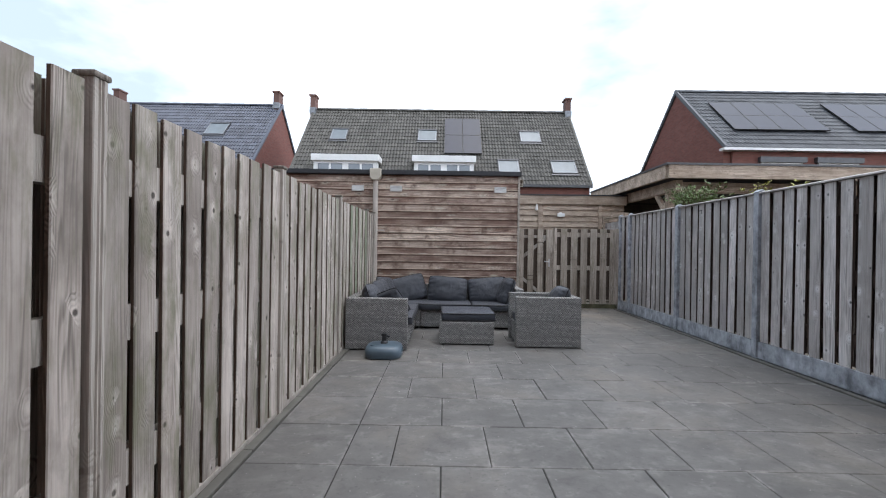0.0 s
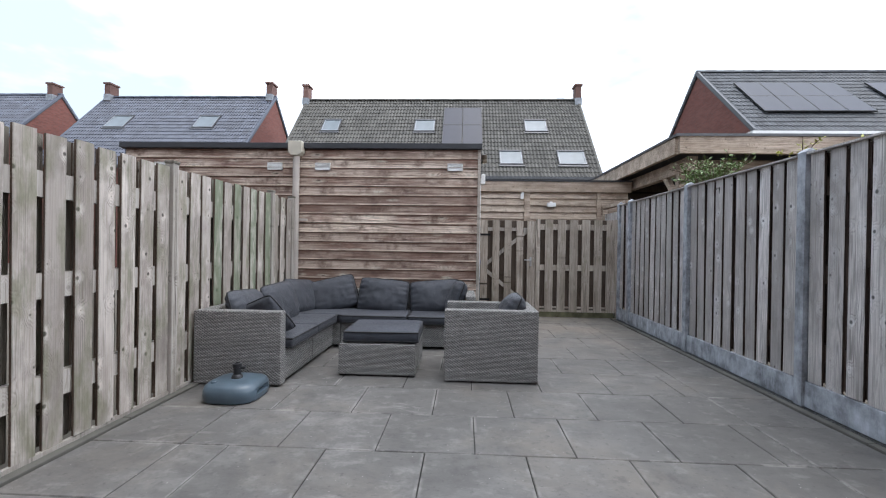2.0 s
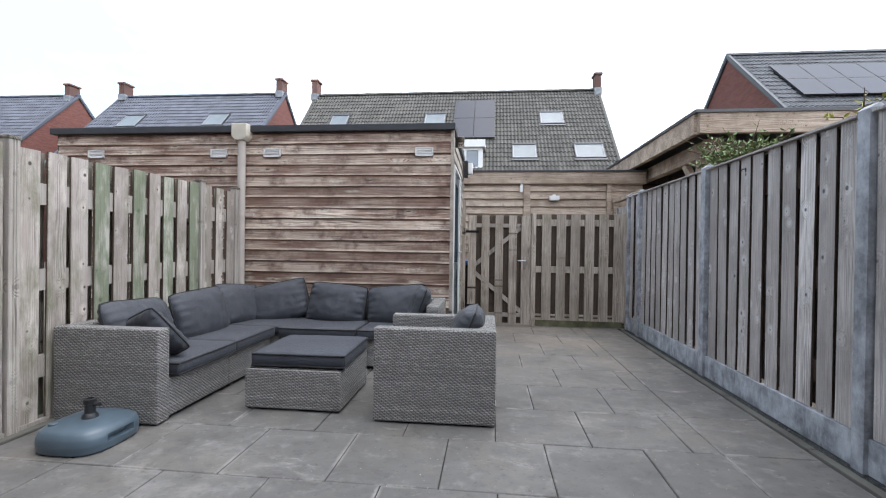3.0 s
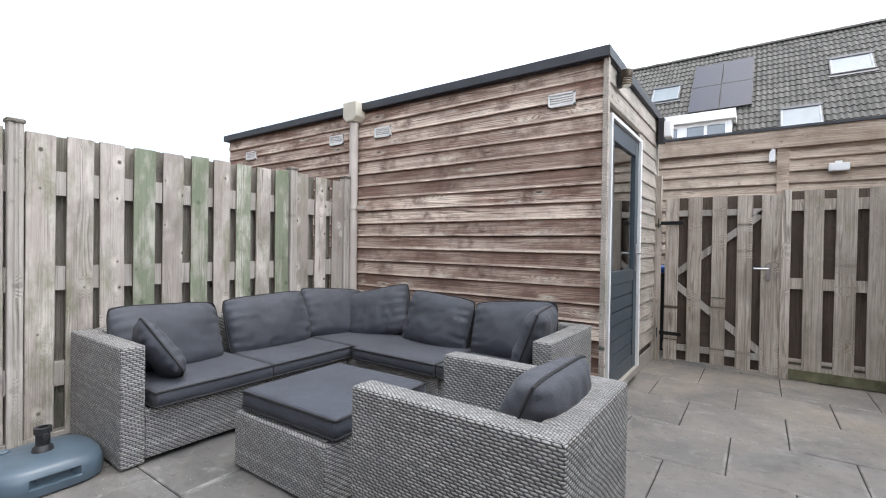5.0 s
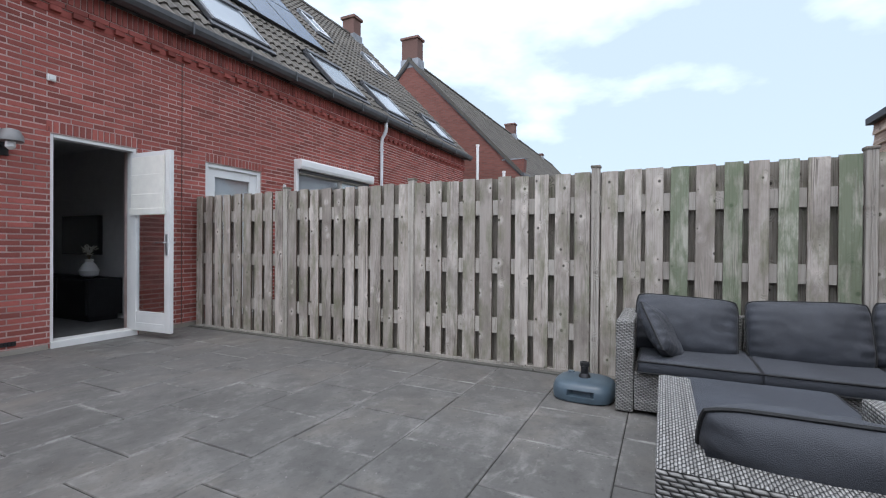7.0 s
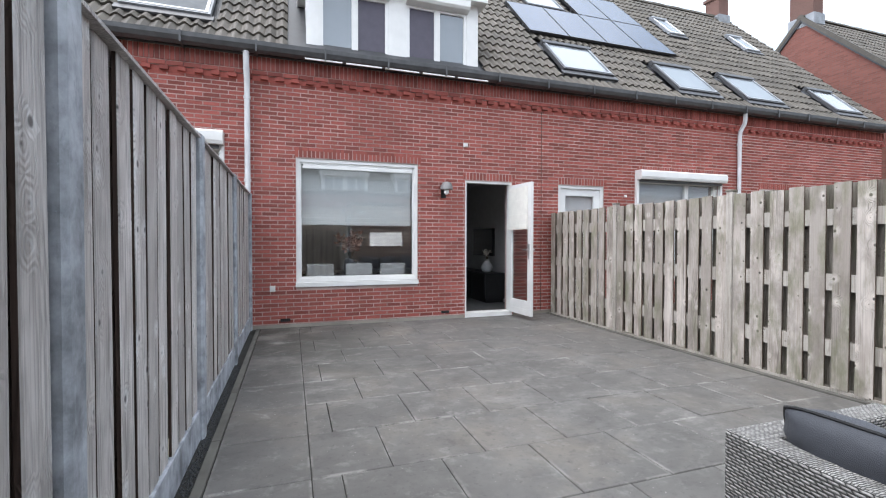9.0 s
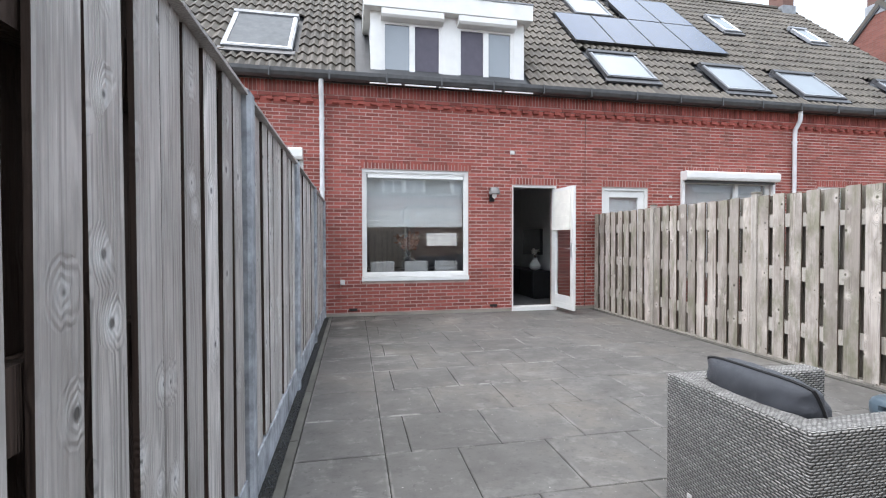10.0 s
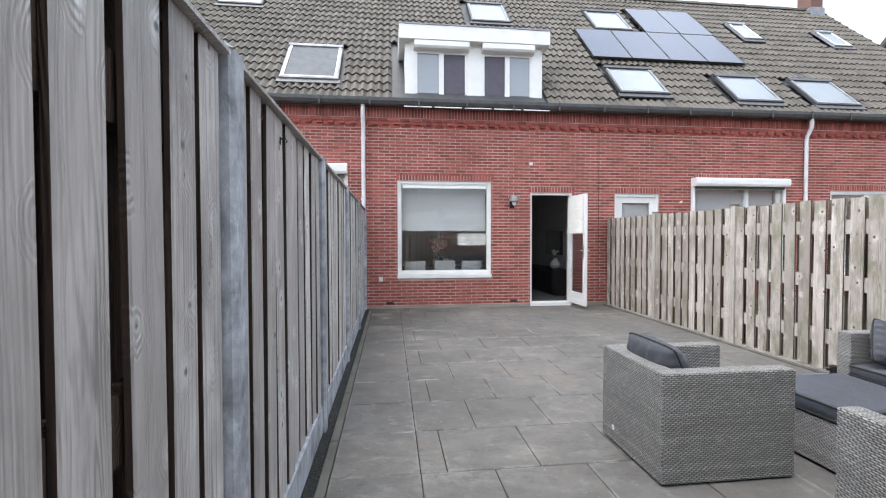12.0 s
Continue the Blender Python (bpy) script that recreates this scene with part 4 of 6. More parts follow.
# white dormer
dm = thing("dormer", "white dormer with two windows and roller shutter boxes", "dormer", at=(1.43, -1.12, 4.22))
for a, b in ((-1.43, -1.215), (-0.159, 0.15), (1.226, 1.43)):
    part("front_panel", Shape().box(a, b, -0.08, 0.0, 0.0, 1.0), WHITE, dm, bevel=0.003)
part("head_panel", Shape().box(-1.43, 1.43, -0.08, 0.0, 1.0, 1.16), WHITE, dm)
for sx in (-1.42, 1.36):
    part("cheek", Shape().prism([(-0.08, 0.0), (-0.08, 1.2), (-1.35, 1.2), (-0.25, 0.0)], "x", sx, sx + 0.06), WHITE, dm)
    part("soaker", Shape().prism([(-0.05, 0.03), (-1.30, 1.32), (-1.30, 1.36), (-0.05, 0.07)], "x", sx - (0.16 if sx < 0 else -0.06), sx + (0.0 if sx < 0 else 0.22)), LEAD, dm, "grey lead soaker beside the cheek")
part("flat_roof", Shape().box(-1.55, 1.55, -1.5, 0.16, 1.16, 1.45), WHITE, dm, bevel=0.012)
part("roof_edge", Shape().box(-1.56, 1.56, -1.5, 0.17, 1.45, 1.475), LEAD, dm)
for x0, x1 in ((-1.215, -0.159), (0.15, 1.226)):
    wdw = part("window", frame_boxes(x0, x1, 0.03, 1.0, -0.07, -0.01, 0.05), WHITE, dm, bevel=0.003)
    m = (x0 + x1) / 2
    part("mullion", Shape().box(m - 0.05, m + 0.05, -0.075, -0.005, 0.06, 0.97), WHITE, wdw)
    inner = x1 if x0 < 0 else x0
    for a, b in ((x0 + 0.05, m - 0.05), (m + 0.05, x1 - 0.05)):
        dark = abs((a + b) / 2 - inner) < 0.4
        part("pane", Shape().box(a, b, -0.045, -0.035, 0.08, 0.95), SCREEN if dark else SKYLIGHT, wdw)
    part("shutter_box", Shape().prism([(0.0, 0.0), (0.12, 0.03), (0.15, 0.07), (0.15, 0.17), (0.0, 0.17)], "x", x0 - 0.02, x1 + 0.02), WHITE, dm, bevel=0.006, at=(0, 0, 0.985))
part("apron", Shape().box(-1.6, 1.6, -0.05, 0.1, -0.06, 0.0), LEAD, dm, bevel=0.01)


# ---- other houses ----
def terrace(name, x0, x1, y_ridge, z_ridge, y_front, z_eave, tiles, label, tile_w=0.33, tile_l=0.34, skip=(), front=-1):
    """A house row with gables at both ends; its near roof side falls towards front."""
    h = thing(name, label, "house", "houses", at=(0, 0, 0))
    y_back = 2 * y_ridge - y_front
    lo, hi = min(y_front, y_back) + 0.25, max(y_front, y_back) - 0.25
    ang = math.atan2(z_ridge - z_eave, abs(y_ridge - y_front))
    for x in (x0, x1 - 0.3):
        part("gable_wall", Shape().prism([(lo, -0.1), (hi, -0.1), (hi, z_eave + 0.1), (y_ridge, z_ridge - 0.1), (lo, z_eave + 0.1)], "x", x, x + 0.3), GABLE, h)
    for y in (lo, hi):
        part("wall", Shape().box(x0 + 0.3, x1 - 0.3, y - 0.12, y + 0.12, -0.1, z_eave), GABLE, h)
    part("roof", Shape().prism([(y_front, z_eave - 0.06), (y_ridge, z_ridge - 0.06), (y_back, z_eave - 0.06), (y_back, z_eave - 0.16), (y_ridge, z_ridge - 0.18), (y_front, z_eave - 0.16)], "x", x0 - 0.06, x1 + 0.06), FASCIA, h)
    length = abs(y_ridge - y_front) / math.cos(ang)
    tp = tile_template(tile_w, tile_l, 0.05, ang)
    for turn in (-1, 1):
        joined_tiles("roof_tiles", tile_places(x0 - 0.06, x1 + 0.06, length, tile_w, tile_l, skip if turn == front else ()), tp, (0, y_ridge, z_ridge - 0.05), ang, turn, tiles, h)
    ridge_caps(x0 - 0.06, x1 + 0.06, y_ridge, z_ridge + 0.02, h, tiles)
    for x in (x0 - 0.08, x1 - 0.02):
        part("verge", Shape().prism([(y_front, z_eave - 0.1), (y_ridge, z_ridge - 0.1), (y_back, z_eave - 0.1), (y_back, z_eave + 0.06), (y_ridge, z_ridge + 0.08), (y_front, z_eave + 0.06)], "x", x, x + 0.1), tiles, h)
    sgn = -1 if y_front < y_ridge else 1
    part("gutter", Shape().box(x0 - 0.05, x1 + 0.05, y_front + (-0.1 if sgn < 0 else 0), y_front + (0 if sgn < 0 else 0.1), z_eave - 0.14, z_eave - 0.02), ZINC, h)
    return h, ang


B_RY, B_RZ, B_EY, B_EZ = 26.2, 9.5, 21.5, 4.5
houseB, angB = terrace("terrace_house", -8.1, 7.1, B_RY, B_RZ, B_EY, B_EZ, ROOF_FAR, "red brick terrace with an olive grey tiled roof")


def on_slope(y, ry, rz, ang, lift=0.0):
    return rz - abs(ry - y) * math.tan(ang) + lift


for x0, x1, y0, y1 in ((-6.62, -5.70, 23.95, 24.7), (-1.75, -0.68, 23.95, 24.7), (3.95, 5.1, 23.95, 24.7), (2.55, 3.65, 22.05, 22.8), (5.3, 6.6, 22.05, 22.8)):
    skylight(((x0 + x1) / 2, y0, on_slope(y0, B_RY, B_RZ, angB, 0.02)), angB, x1 - x0, (y1 - y0) / math.cos(angB), "grey framed roof window in the far tiled roof", turn=-1, screen=DULL_GLASS)
for k in range(2):
    for j in range(2):
        y = 23.12 + 1.18 * j
        solar_panel((0.25 + 1.02 * k, y, on_slope(y, B_RY, B_RZ, angB, 0.04)), angB, 1.0, 1.7, "solar panels on the far roof", math.pi, SOLAR_DARK)
for x in (-8.15, 7.08):
    chimney((x, B_RY, B_RZ), 0.3, 0.6, 0.7)
for x0, x1 in ((-6.9, -3.5), (-1.85, 1.35)):
    d = thing("dormer", "white flat-roofed dormer on the far terrace", "dormer", "far dormers", at=((x0 + x1) / 2, 21.65, 4.45))
    w = (x1 - x0) / 2
    for a, b in ((-w + 0.1, -w + 0.3), (-0.15, 0.15), (w - 0.3, w - 0.1)):
        part("front_panel", Shape().box(a, b, 0.0, 0.08, 0.25, 0.98), WHITE, d)
    part("head_panel", Shape().box(-w + 0.1, w - 0.1, 0.0, 0.08, 0.98, 1.1), WHITE, d)
    part("sill_panel", Shape().box(-w + 0.1, w - 0.1, 0.0, 0.08, 0.0, 0.25), WHITE, d)
    part("body", Shape().box(-w + 0.12, w - 0.12, 0.08, 1.6, 0.0, 1.1), WHITE, d)
    part("flat_roof", Shape().box(-w, w, -0.15, 1.7, 1.1, 1.42), WHITE, d, bevel=0.015)
    for a, b in ((-w + 0.3, -0.15), (0.15, w - 0.3)):
        part("pane", Shape().box(a, b, 0.05, 0.07, 0.25, 0.98), SKYLIGHT, d)
        part("mullion", Shape().box((a + b) / 2 - 0.05, (a + b) / 2 + 0.05, 0.0, 0.05, 0.25, 0.98), WHITE, d)

houseC, angC = terrace("terrace_house", -21.1, -10.6, 27.5, 10.1, 22.6, 5.1, ROOF_BLUE, "red brick terrace with a blue-black tiled roof")
houseD, angD = terrace("terrace_house", -36.0, -24.2, 27.6, 10.3, 22.7, 5.3, ROOF_BLUE, "red brick house with a blue-black tiled roof")
for x in (-20.85, -10.82, -24.5):
    chimney((x, 27.5, 10.15), 0.34, 0.7, 0.65)
for x0, x1, y0 in ((-19.3, -18.1, 25.0), (-14.2, -13.0, 25.0)):
    skylight(((x0 + x1) / 2, y0, on_slope(y0, 27.5, 10.1, angC, 0.02)), angC, x1 - x0, 1.25, "grey framed roof window in the blue-black roof", turn=-1, screen=DULL_GLASS)

E_RY, E_RZ = 21.5, 9.2
houseE, angE = terrace("terrace_house", 11.25, 40.0, E_RY, E_RZ, 17.4, 5.55, ROOF_SLATE, "red brick house with solar panels on a slate grey roof")
for a in (12.1, 17.35):
    for k in range(4):
        for j in range(2):
            y = 18.35 + 1.0 * j
            solar_panel((a + 1.02 * (k + 0.5), y, on_slope(y, E_RY, E_RZ, angE, 0.05)), angE, 1.0, 1.33, "solar panels on the slate grey roof", math.pi, SOLAR_DARK)
part("eaves_board", Shape().box(11.05, 40.0, 17.25, 17.6, 5.40, 5.5), WHITE, houseE)
for x in (12.7, 15.0, 19.2, 22.2):
    wd = part("window", frame_boxes(x, x + 1.65, 3.6, 4.95, 17.46, 17.53, 0.08), WHITE, houseE)
    part("shutter_box", Shape().box(x - 0.12, x + 1.77, 17.36, 17.53, 4.95, 5.17), ZINC, wd)
    part("pane", Shape().box(x + 0.08, x + 1.57, 17.49, 17.52, 3.68, 4.87), SKYLIGHT, wd)

# invented backdrop: covers the white sky in the room's rear opening
street = thing("terrace_house", "added pale backdrop house behind the far room opening", "house", at=(0, -30, 0))
part("wall", Shape().box(-30, 30, -8, 0, -0.05, 5.4), plain("backdrop_render", (0.6, 0.58, 0.55), 0.9, 0, 0.3, 0.9), street)
part("roof", Shape().prism([(-8.3, 5.4), (0.3, 5.4), (-4.0, 7.6)], "x", -30.2, 30.2), ROOF_FAR, street)

houseH, angH = terrace("terrace_house", -42.0, -14.2, -5.05, 9.3, 0.0, 4.05, ROOF_NEAR, "red brick end house with a tiled roof", front=1)
chimney((-14.46, -5.08, 9.3), 0.5, 0.78, 0.9)
part("corbel", Shape().prism([(-0.75, 3.75), (0.02, 3.75), (0.10, 4.30), (0.10, 4.56), (-0.75, 4.56)], "x", -14.55, -14.19), GABLE, houseH)
part("corbel_cap", Shape().box(-14.57, -14.17, -0.8, 0.13, 4.56, 4.60), LEAD, houseH)
chimney((-28.6, -5.05, 9.25), 0.5, 0.7, 0.7)
chimney((-37.0, -5.05, 9.2), 0.5, 0.6, 0.15)
for x, z in ((-13.06, 5.02), (-13.05, 3.95)):
    pl = thing("white_pole", "slim white pole standing behind the fence", "pole", "white poles", at=(x, -1.38 if z > 4.5 else -0.33, -0.05))
    part("shaft", Shape().tube([(0, 0, 0), (0, 0, z - 0.02)], 0.055, 10), WHITE, pl, smooth=True)
    part("cap", Shape().tube([(0, 0, z - 0.02), (0, 0, z + 0.04)], 0.07, 10), WHITE, pl)


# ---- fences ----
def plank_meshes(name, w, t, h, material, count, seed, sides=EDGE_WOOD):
    """A few upright planks with eased edges, slightly crooked, standing on z 0, front towards +x."""
    r = random.Random(seed)
    out = []
    for k in range(count):
        s = Shape()
        e, lean, dz = 0.004, r.uniform(-0.004, 0.004), r.uniform(-0.006, 0.006)
        half = w / 2 + r.uniform(-0.003, 0.003)
        prof = [(-t, -half), (-t, half), (-e, half), (0, half - e), (0, -half + e), (-e, -half)]
        s.prism(prof, "z", 0, h + dz)
        s.v = [(x + 0.006 * math.sin(3.0 * z + k), y + lean * z, z) for x, y, z in s.v]
        m = s.mesh(name, material)
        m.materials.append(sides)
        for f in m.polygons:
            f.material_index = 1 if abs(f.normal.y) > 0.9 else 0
        out.append(m)
    return out


def fence_boards(fence, name, meshes, x, y0, y1, z, pitch_n, skip=(), mats=None):
    made = []
    for k in range(pitch_n):
        y = y0 + k * (y1 - y0) / max(1, pitch_n - 1)
        made.append(link(name, rng.choice(meshes), fence, "", (x + rng.uniform(-0.002, 0.002), y + rng.uniform(-0.006, 0.006), z + rng.uniform(-0.006, 0.006)), (rng.uniform(-0.25, 0.25), 0, rng.uniform(-0.6, 0.6))))
    return made


LX = -1.37
left = thing("fence", "weathered grey timber fence with wooden posts, partly green", "fence", at=(0, 0, 0))
front_planks = plank_meshes("board", 0.130, 0.018, 1.785, FENCE_WOOD, 6, 1)
green_planks = plank_meshes("board", 0.130, 0.018, 1.785, GREEN_WOOD, 3, 2)
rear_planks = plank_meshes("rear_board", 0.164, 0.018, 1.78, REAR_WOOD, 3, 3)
L_POSTS = [-0.98, 0.76, 2.56, 4.43, 6.27, 6.90]
RAILS = (0.38, 0.96, 1.53)


def grooved_post(h):
    """A square timber post with shallow grooves and a flat cap's seat."""
    o = [(-0.035, -0.034), (-0.035, 0.034), (0.030, 0.034), (0.034, 0.030), (0.034, 0.014), (0.028, 0.010), (0.028, 0.006), (0.034, 0.002),
         (0.034, -0.002), (0.028, -0.006), (0.028, -0.010), (0.034, -0.014), (0.034, -0.030), (0.030, -0.034)]
    return Shape().prism(o, "z", 0, h)


post_mesh = grooved_post(1.845).mesh("post", PALE_WOOD)
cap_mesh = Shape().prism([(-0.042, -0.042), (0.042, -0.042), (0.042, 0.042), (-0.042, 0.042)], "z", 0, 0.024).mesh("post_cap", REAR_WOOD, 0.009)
for k, y in enumerate(L_POSTS):
    if k == 0:
        continue
    p = link("post", post_mesh, left, "", (-1.385, y, 0))
    link("post_cap", cap_mesh, p, "", (0, 0, 1.845))
for k, (a, b) in enumerate(zip(L_POSTS, L_POSTS[1:])):
    y0, y1 = a + 0.11, b - 0.11
    n = max(3, round((y1 - y0) / 0.183) + 1)
    pitch = (y1 - y0) / (n - 1)
    fence_boards(left, "board", front_planks, LX, y0, y1, 0.035, n)
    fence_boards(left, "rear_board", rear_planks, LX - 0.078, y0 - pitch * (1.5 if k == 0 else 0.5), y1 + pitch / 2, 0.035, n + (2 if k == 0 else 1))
    y0, y1 = a + 0.036, b - 0.036
    for z in RAILS:
        part("rail", Shape().box(-0.028, 0.028, y0 - 0.01, y1 + 0.01, -0.072, 0.072), PALE_WOOD, left, at=(LX - 0.048, 0, z))
    part("bottom_board", Shape().box(-0.012, 0.012, y0, y1, 0.0, 0.034), PALE_WOOD, left, at=(LX - 0.012, 0, 0.0))
for ob in list(left.children):
    if ob.name.startswith("board") and any(abs(ob.location.y - g) < 0.07 for g in (5.10, 5.47, 5.83, 6.17)):
        ob.data = green_planks[int(ob.location.y * 10) % 3]

RX = 3.672
right = thing("fence", "slate grey timber fence between blue-grey concrete posts", "fence", at=(0, 0, 0))
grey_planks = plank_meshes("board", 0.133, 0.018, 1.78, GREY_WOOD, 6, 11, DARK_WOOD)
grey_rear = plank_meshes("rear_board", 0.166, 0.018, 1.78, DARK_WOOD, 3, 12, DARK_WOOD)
R_POSTS = [-0.97, 0.92, 2.79, 4.66, 6.53, 8.42, 8.93]
cpost = Shape().prism([(-0.045, -0.05), (-0.03, -0.05), (0.055, -0.05), (0.055, 0.05), (-0.03, 0.05), (-0.045, 0.035), (-0.045, -0.035)], "z", 0, 2.01).mesh("concrete_post", POST_CONCRETE)
ctop = Shape().prism([(-0.05, 0.0), (0.05, 0.0), (0.0, 0.035)], "y", -0.05, 0.05).mesh("post_top", POST_CONCRETE, 0.006)
for y in R_POSTS:
    p = link("concrete_post", cpost, right, "blue-grey concrete post", (RX + 0.01, y, 0))
    link("post_top", ctop, p, "", (0.003, 0, 2.01))
for a, b in zip(R_POSTS, R_POSTS[1:]):
    y0, y1 = a + 0.055, b - 0.055
    n = max(2, round((y1 - y0 - 0.15) / 0.182) + 1)
    pitch = (y1 - y0 - 0.15) / (n - 1)
    for ob in fence_boards(right, "board", grey_planks, -RX, y0 + 0.075, y1 - 0.075, 0.205, n):
        ob.location.x, ob.rotation_euler.z = RX + rng.uniform(-0.002, 0.002), math.pi + rng.uniform(-0.01, 0.01)
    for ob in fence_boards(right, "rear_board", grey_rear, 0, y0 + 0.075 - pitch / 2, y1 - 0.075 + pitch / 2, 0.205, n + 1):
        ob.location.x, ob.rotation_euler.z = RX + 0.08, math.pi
    # rails share the dark tone, so they sink into the painted gap shade
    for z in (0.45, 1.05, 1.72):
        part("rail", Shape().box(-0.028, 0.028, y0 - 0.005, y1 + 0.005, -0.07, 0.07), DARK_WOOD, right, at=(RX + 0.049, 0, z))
    part("gravel_board", Shape().box(-0.018, 0.018, y0 - 0.004, y1 + 0.004, 0.0, 0.20), POST_CONCRETE, right, "blue-grey concrete gravel board", bevel=0.005, at=(RX + 0.005, 0, 0))
    part("cap_rail", Shape().prism([(-0.03, 0.0), (0.085, 0.0), (0.085, 0.014), (0.028, 0.03), (-0.03, 0.014)], "y", y0, y1), GREY_WOOD, right, at=(RX, 0, 1.987))

# edging along the fences and a strip of black gravel
for name, x0, x1, mat_, lab in (("kerb", -1.362, -1.30, EDGING, "narrow concrete edging along the timber fence"), ("kerb", 3.53, 3.585, EDGING, "narrow concrete edging along the grey fence")):
    k = thing(name, lab, "kerb", "edging", at=((x0 + x1) / 2, 0, -0.012))
    y = -1.0
    while y < 8.9:
        e = min(y + 0.98, 8.9 if x0 > 0 else 6.95)
        if e - y > 0.1:
            part("edging_stone", Shape().box(-(x1 - x0) / 2, (x1 - x0) / 2, y + 0.003, e - 0.003, 0, 0.026), mat_, k, bevel=0.006)
        y += 0.98
setting("gravel_strip", Shape().box(3.585, 3.66, -1.0, 8.9, -0.02, -0.006), GRAVEL, "strip of black gravel under the grey fence", "gravel")

pebbles = Shape()
pr = random.Random(31)
for _ in range(2600):
    px, py, a, b, h = pr.uniform(3.588, 3.655), pr.uniform(1.0, 8.88), pr.uniform(0.004, 0.009), pr.uniform(0.004, 0.009), pr.uniform(0.003, 0.007)
    n, z = len(pebbles.v), -0.004 + pr.uniform(0, 0.004)
    pebbles.v += [(px + a, py, z), (px, py + b, z), (px - a, py, z), (px, py - b, z), (px, py, z + h), (px, py, z - 0.006)]
    pebbles.f += [(n + i, n + (i + 1) % 4, n + 4) for i in range(4)] + [(n + (i + 1) % 4, n + i, n + 5) for i in range(4)]
tagged(link("gravel", raw_mesh("gravel", pebbles.v, pebbles.f, plain("black_pebble", (0.02, 0.021, 0.023), 0.4, 0, 0.5, 90.0))), "loose black pebbles along the grey fence", "gravel", "", "stuff")

# ---- shed ----
SX, SY, SH = 1.158, 7.04, 2.62
shed = thing("shed", "timber shed clad in brown lapped boards with black roof trim", "shed", at=(0, 0, 0))
DOOR_Y0, DOOR_Y1, DOOR_Z = 7.15, 8.10, 2.14
part("wall", Shape().box(-3.78, SX - 0.03, SY + 0.035, SY + 0.11, 0.02, SH - 0.08), BACK_WOOD, shed)
sw = Shape()
for a, b, c, d in ((SY + 0.11, DOOR_Y0 - 0.02, 0.02, SH - 0.08), (DOOR_Y1 + 0.02, 8.92, 0.02, SH - 0.08), (DOOR_Y0 - 0.02, DOOR_Y1 + 0.02, DOOR_Z + 0.02, SH - 0.08)):
    sw.box(SX - 0.11, SX - 0.03, a, b, c, d)
part("side_wall", sw, BACK_WOOD, shed)
part("back_wall", Shape().box(-3.78, SX - 0.03, 8.92, 9.0, 0.02, SH - 0.08), BACK_WOOD, shed)
part("end_wall", Shape().box(-3.86, -3.78, SY + 0.035, 9.0, 0.02, SH - 0.08), BACK_WOOD, shed)
part("shed_floor", Shape().box(-3.78, SX - 0.11, SY + 0.11, 8.92, -0.04, 0.06), DARK_ROOM, shed)
part("plinth", Shape().box(-3.86, SX - 0.02, SY + 0.015, 9.0, -0.04, 0.14), PLINTH, shed, bevel=0.01)
part("flat_roof", Shape().box(-3.88, SX + 0.0, SY - 0.01, 9.02, SH - 0.08, SH - 0.03), FASCIA, shed)
part("roof_trim", Shape().box(-3.90, SX + 0.022, SY - 0.035, SY - 0.01, SH - 0.075, SH).box(SX + 0.0, SX + 0.022, SY - 0.01, 9.03, SH - 0.075, SH).box(-3.90, -3.88, SY - 0.01, 9.03, SH - 0.075, SH), FASCIA, shed, "black aluminium roof trim", bevel=0.004)
PITCH = 0.1268
lap = [(0.0, 0.005), (-0.023, 0.005), (-0.026, 0.009), (-0.025, 0.018), (-0.020, 0.060), (-0.017, 0.066), (-0.011, PITCH + 0.002), (0.0, PITCH + 0.004)]
lap_meshes = []
for k in range(4):
    s = Shape()
    segs = 12
    n = len(lap)
    L0, L1 = -3.83, SX - 0.02
    for i in range(segs + 1):
        x = L0 + (L1 - L0) * i / segs
        for y, z in lap:
            s.v.append((x, y + 0.003 * math.sin(2.1 * x + k), z + 0.0035 * math.sin(1.3 * x + 2 * k)))
    for i in range(segs):
        for j in range(n):
            a, b = i * n + j, i * n + (j + 1) % n
            s.f.append((a, b, b + n, a + n))
    s.f += [tuple(range(n)), tuple(range((segs + 1) * n - 1, segs * n - 1, -1))]
    lap_meshes.append(s.mesh("plank", SHED_WOOD))
z = SH - 0.085 - PITCH
k = 0
while z > 0.12:
    link("plank", lap_meshes[(k * 3) % 4], shed, "", (0, SY + 0.032, z))
    z -= PITCH
    k += 1
SP = 0.145
z, k = SH - 0.085 - SP, 0
side_long = Shape().prism([(0.0, 0.0), (0.026, 0.004), (0.030, 0.012), (0.014, SP + 0.01), (0.0, SP + 0.01)], "y", SY + 0.05, 8.95).mesh("plank", SHED_SIDE)
side_short = Shape().prism([(0.0, 0.0), (0.026, 0.004), (0.030, 0.012), (0.014, SP + 0.01), (0.0, SP + 0.01)], "y", DOOR_Y1 + 0.055, 8.95).mesh("plank", SHED_SIDE)
while z > 0.1:
    link("plank", side_long if z > DOOR_Z + 0.03 else side_short, shed, "", (SX - 0.028, 0, z))
    z -= SP
part("corner_post", Shape().box(SX - 0.03, SX + 0.008, SY - 0.002, SY + 0.045, 0.1, SH - 0.075), SHED_SIDE, shed, "pale weathered corner board", bevel=0.003)
part("corner_post", Shape().box(SX - 0.035, SX + 0.012, 8.94, 9.0, 0.1, SH - 0.075), SHED_SIDE, shed, bevel=0.003)

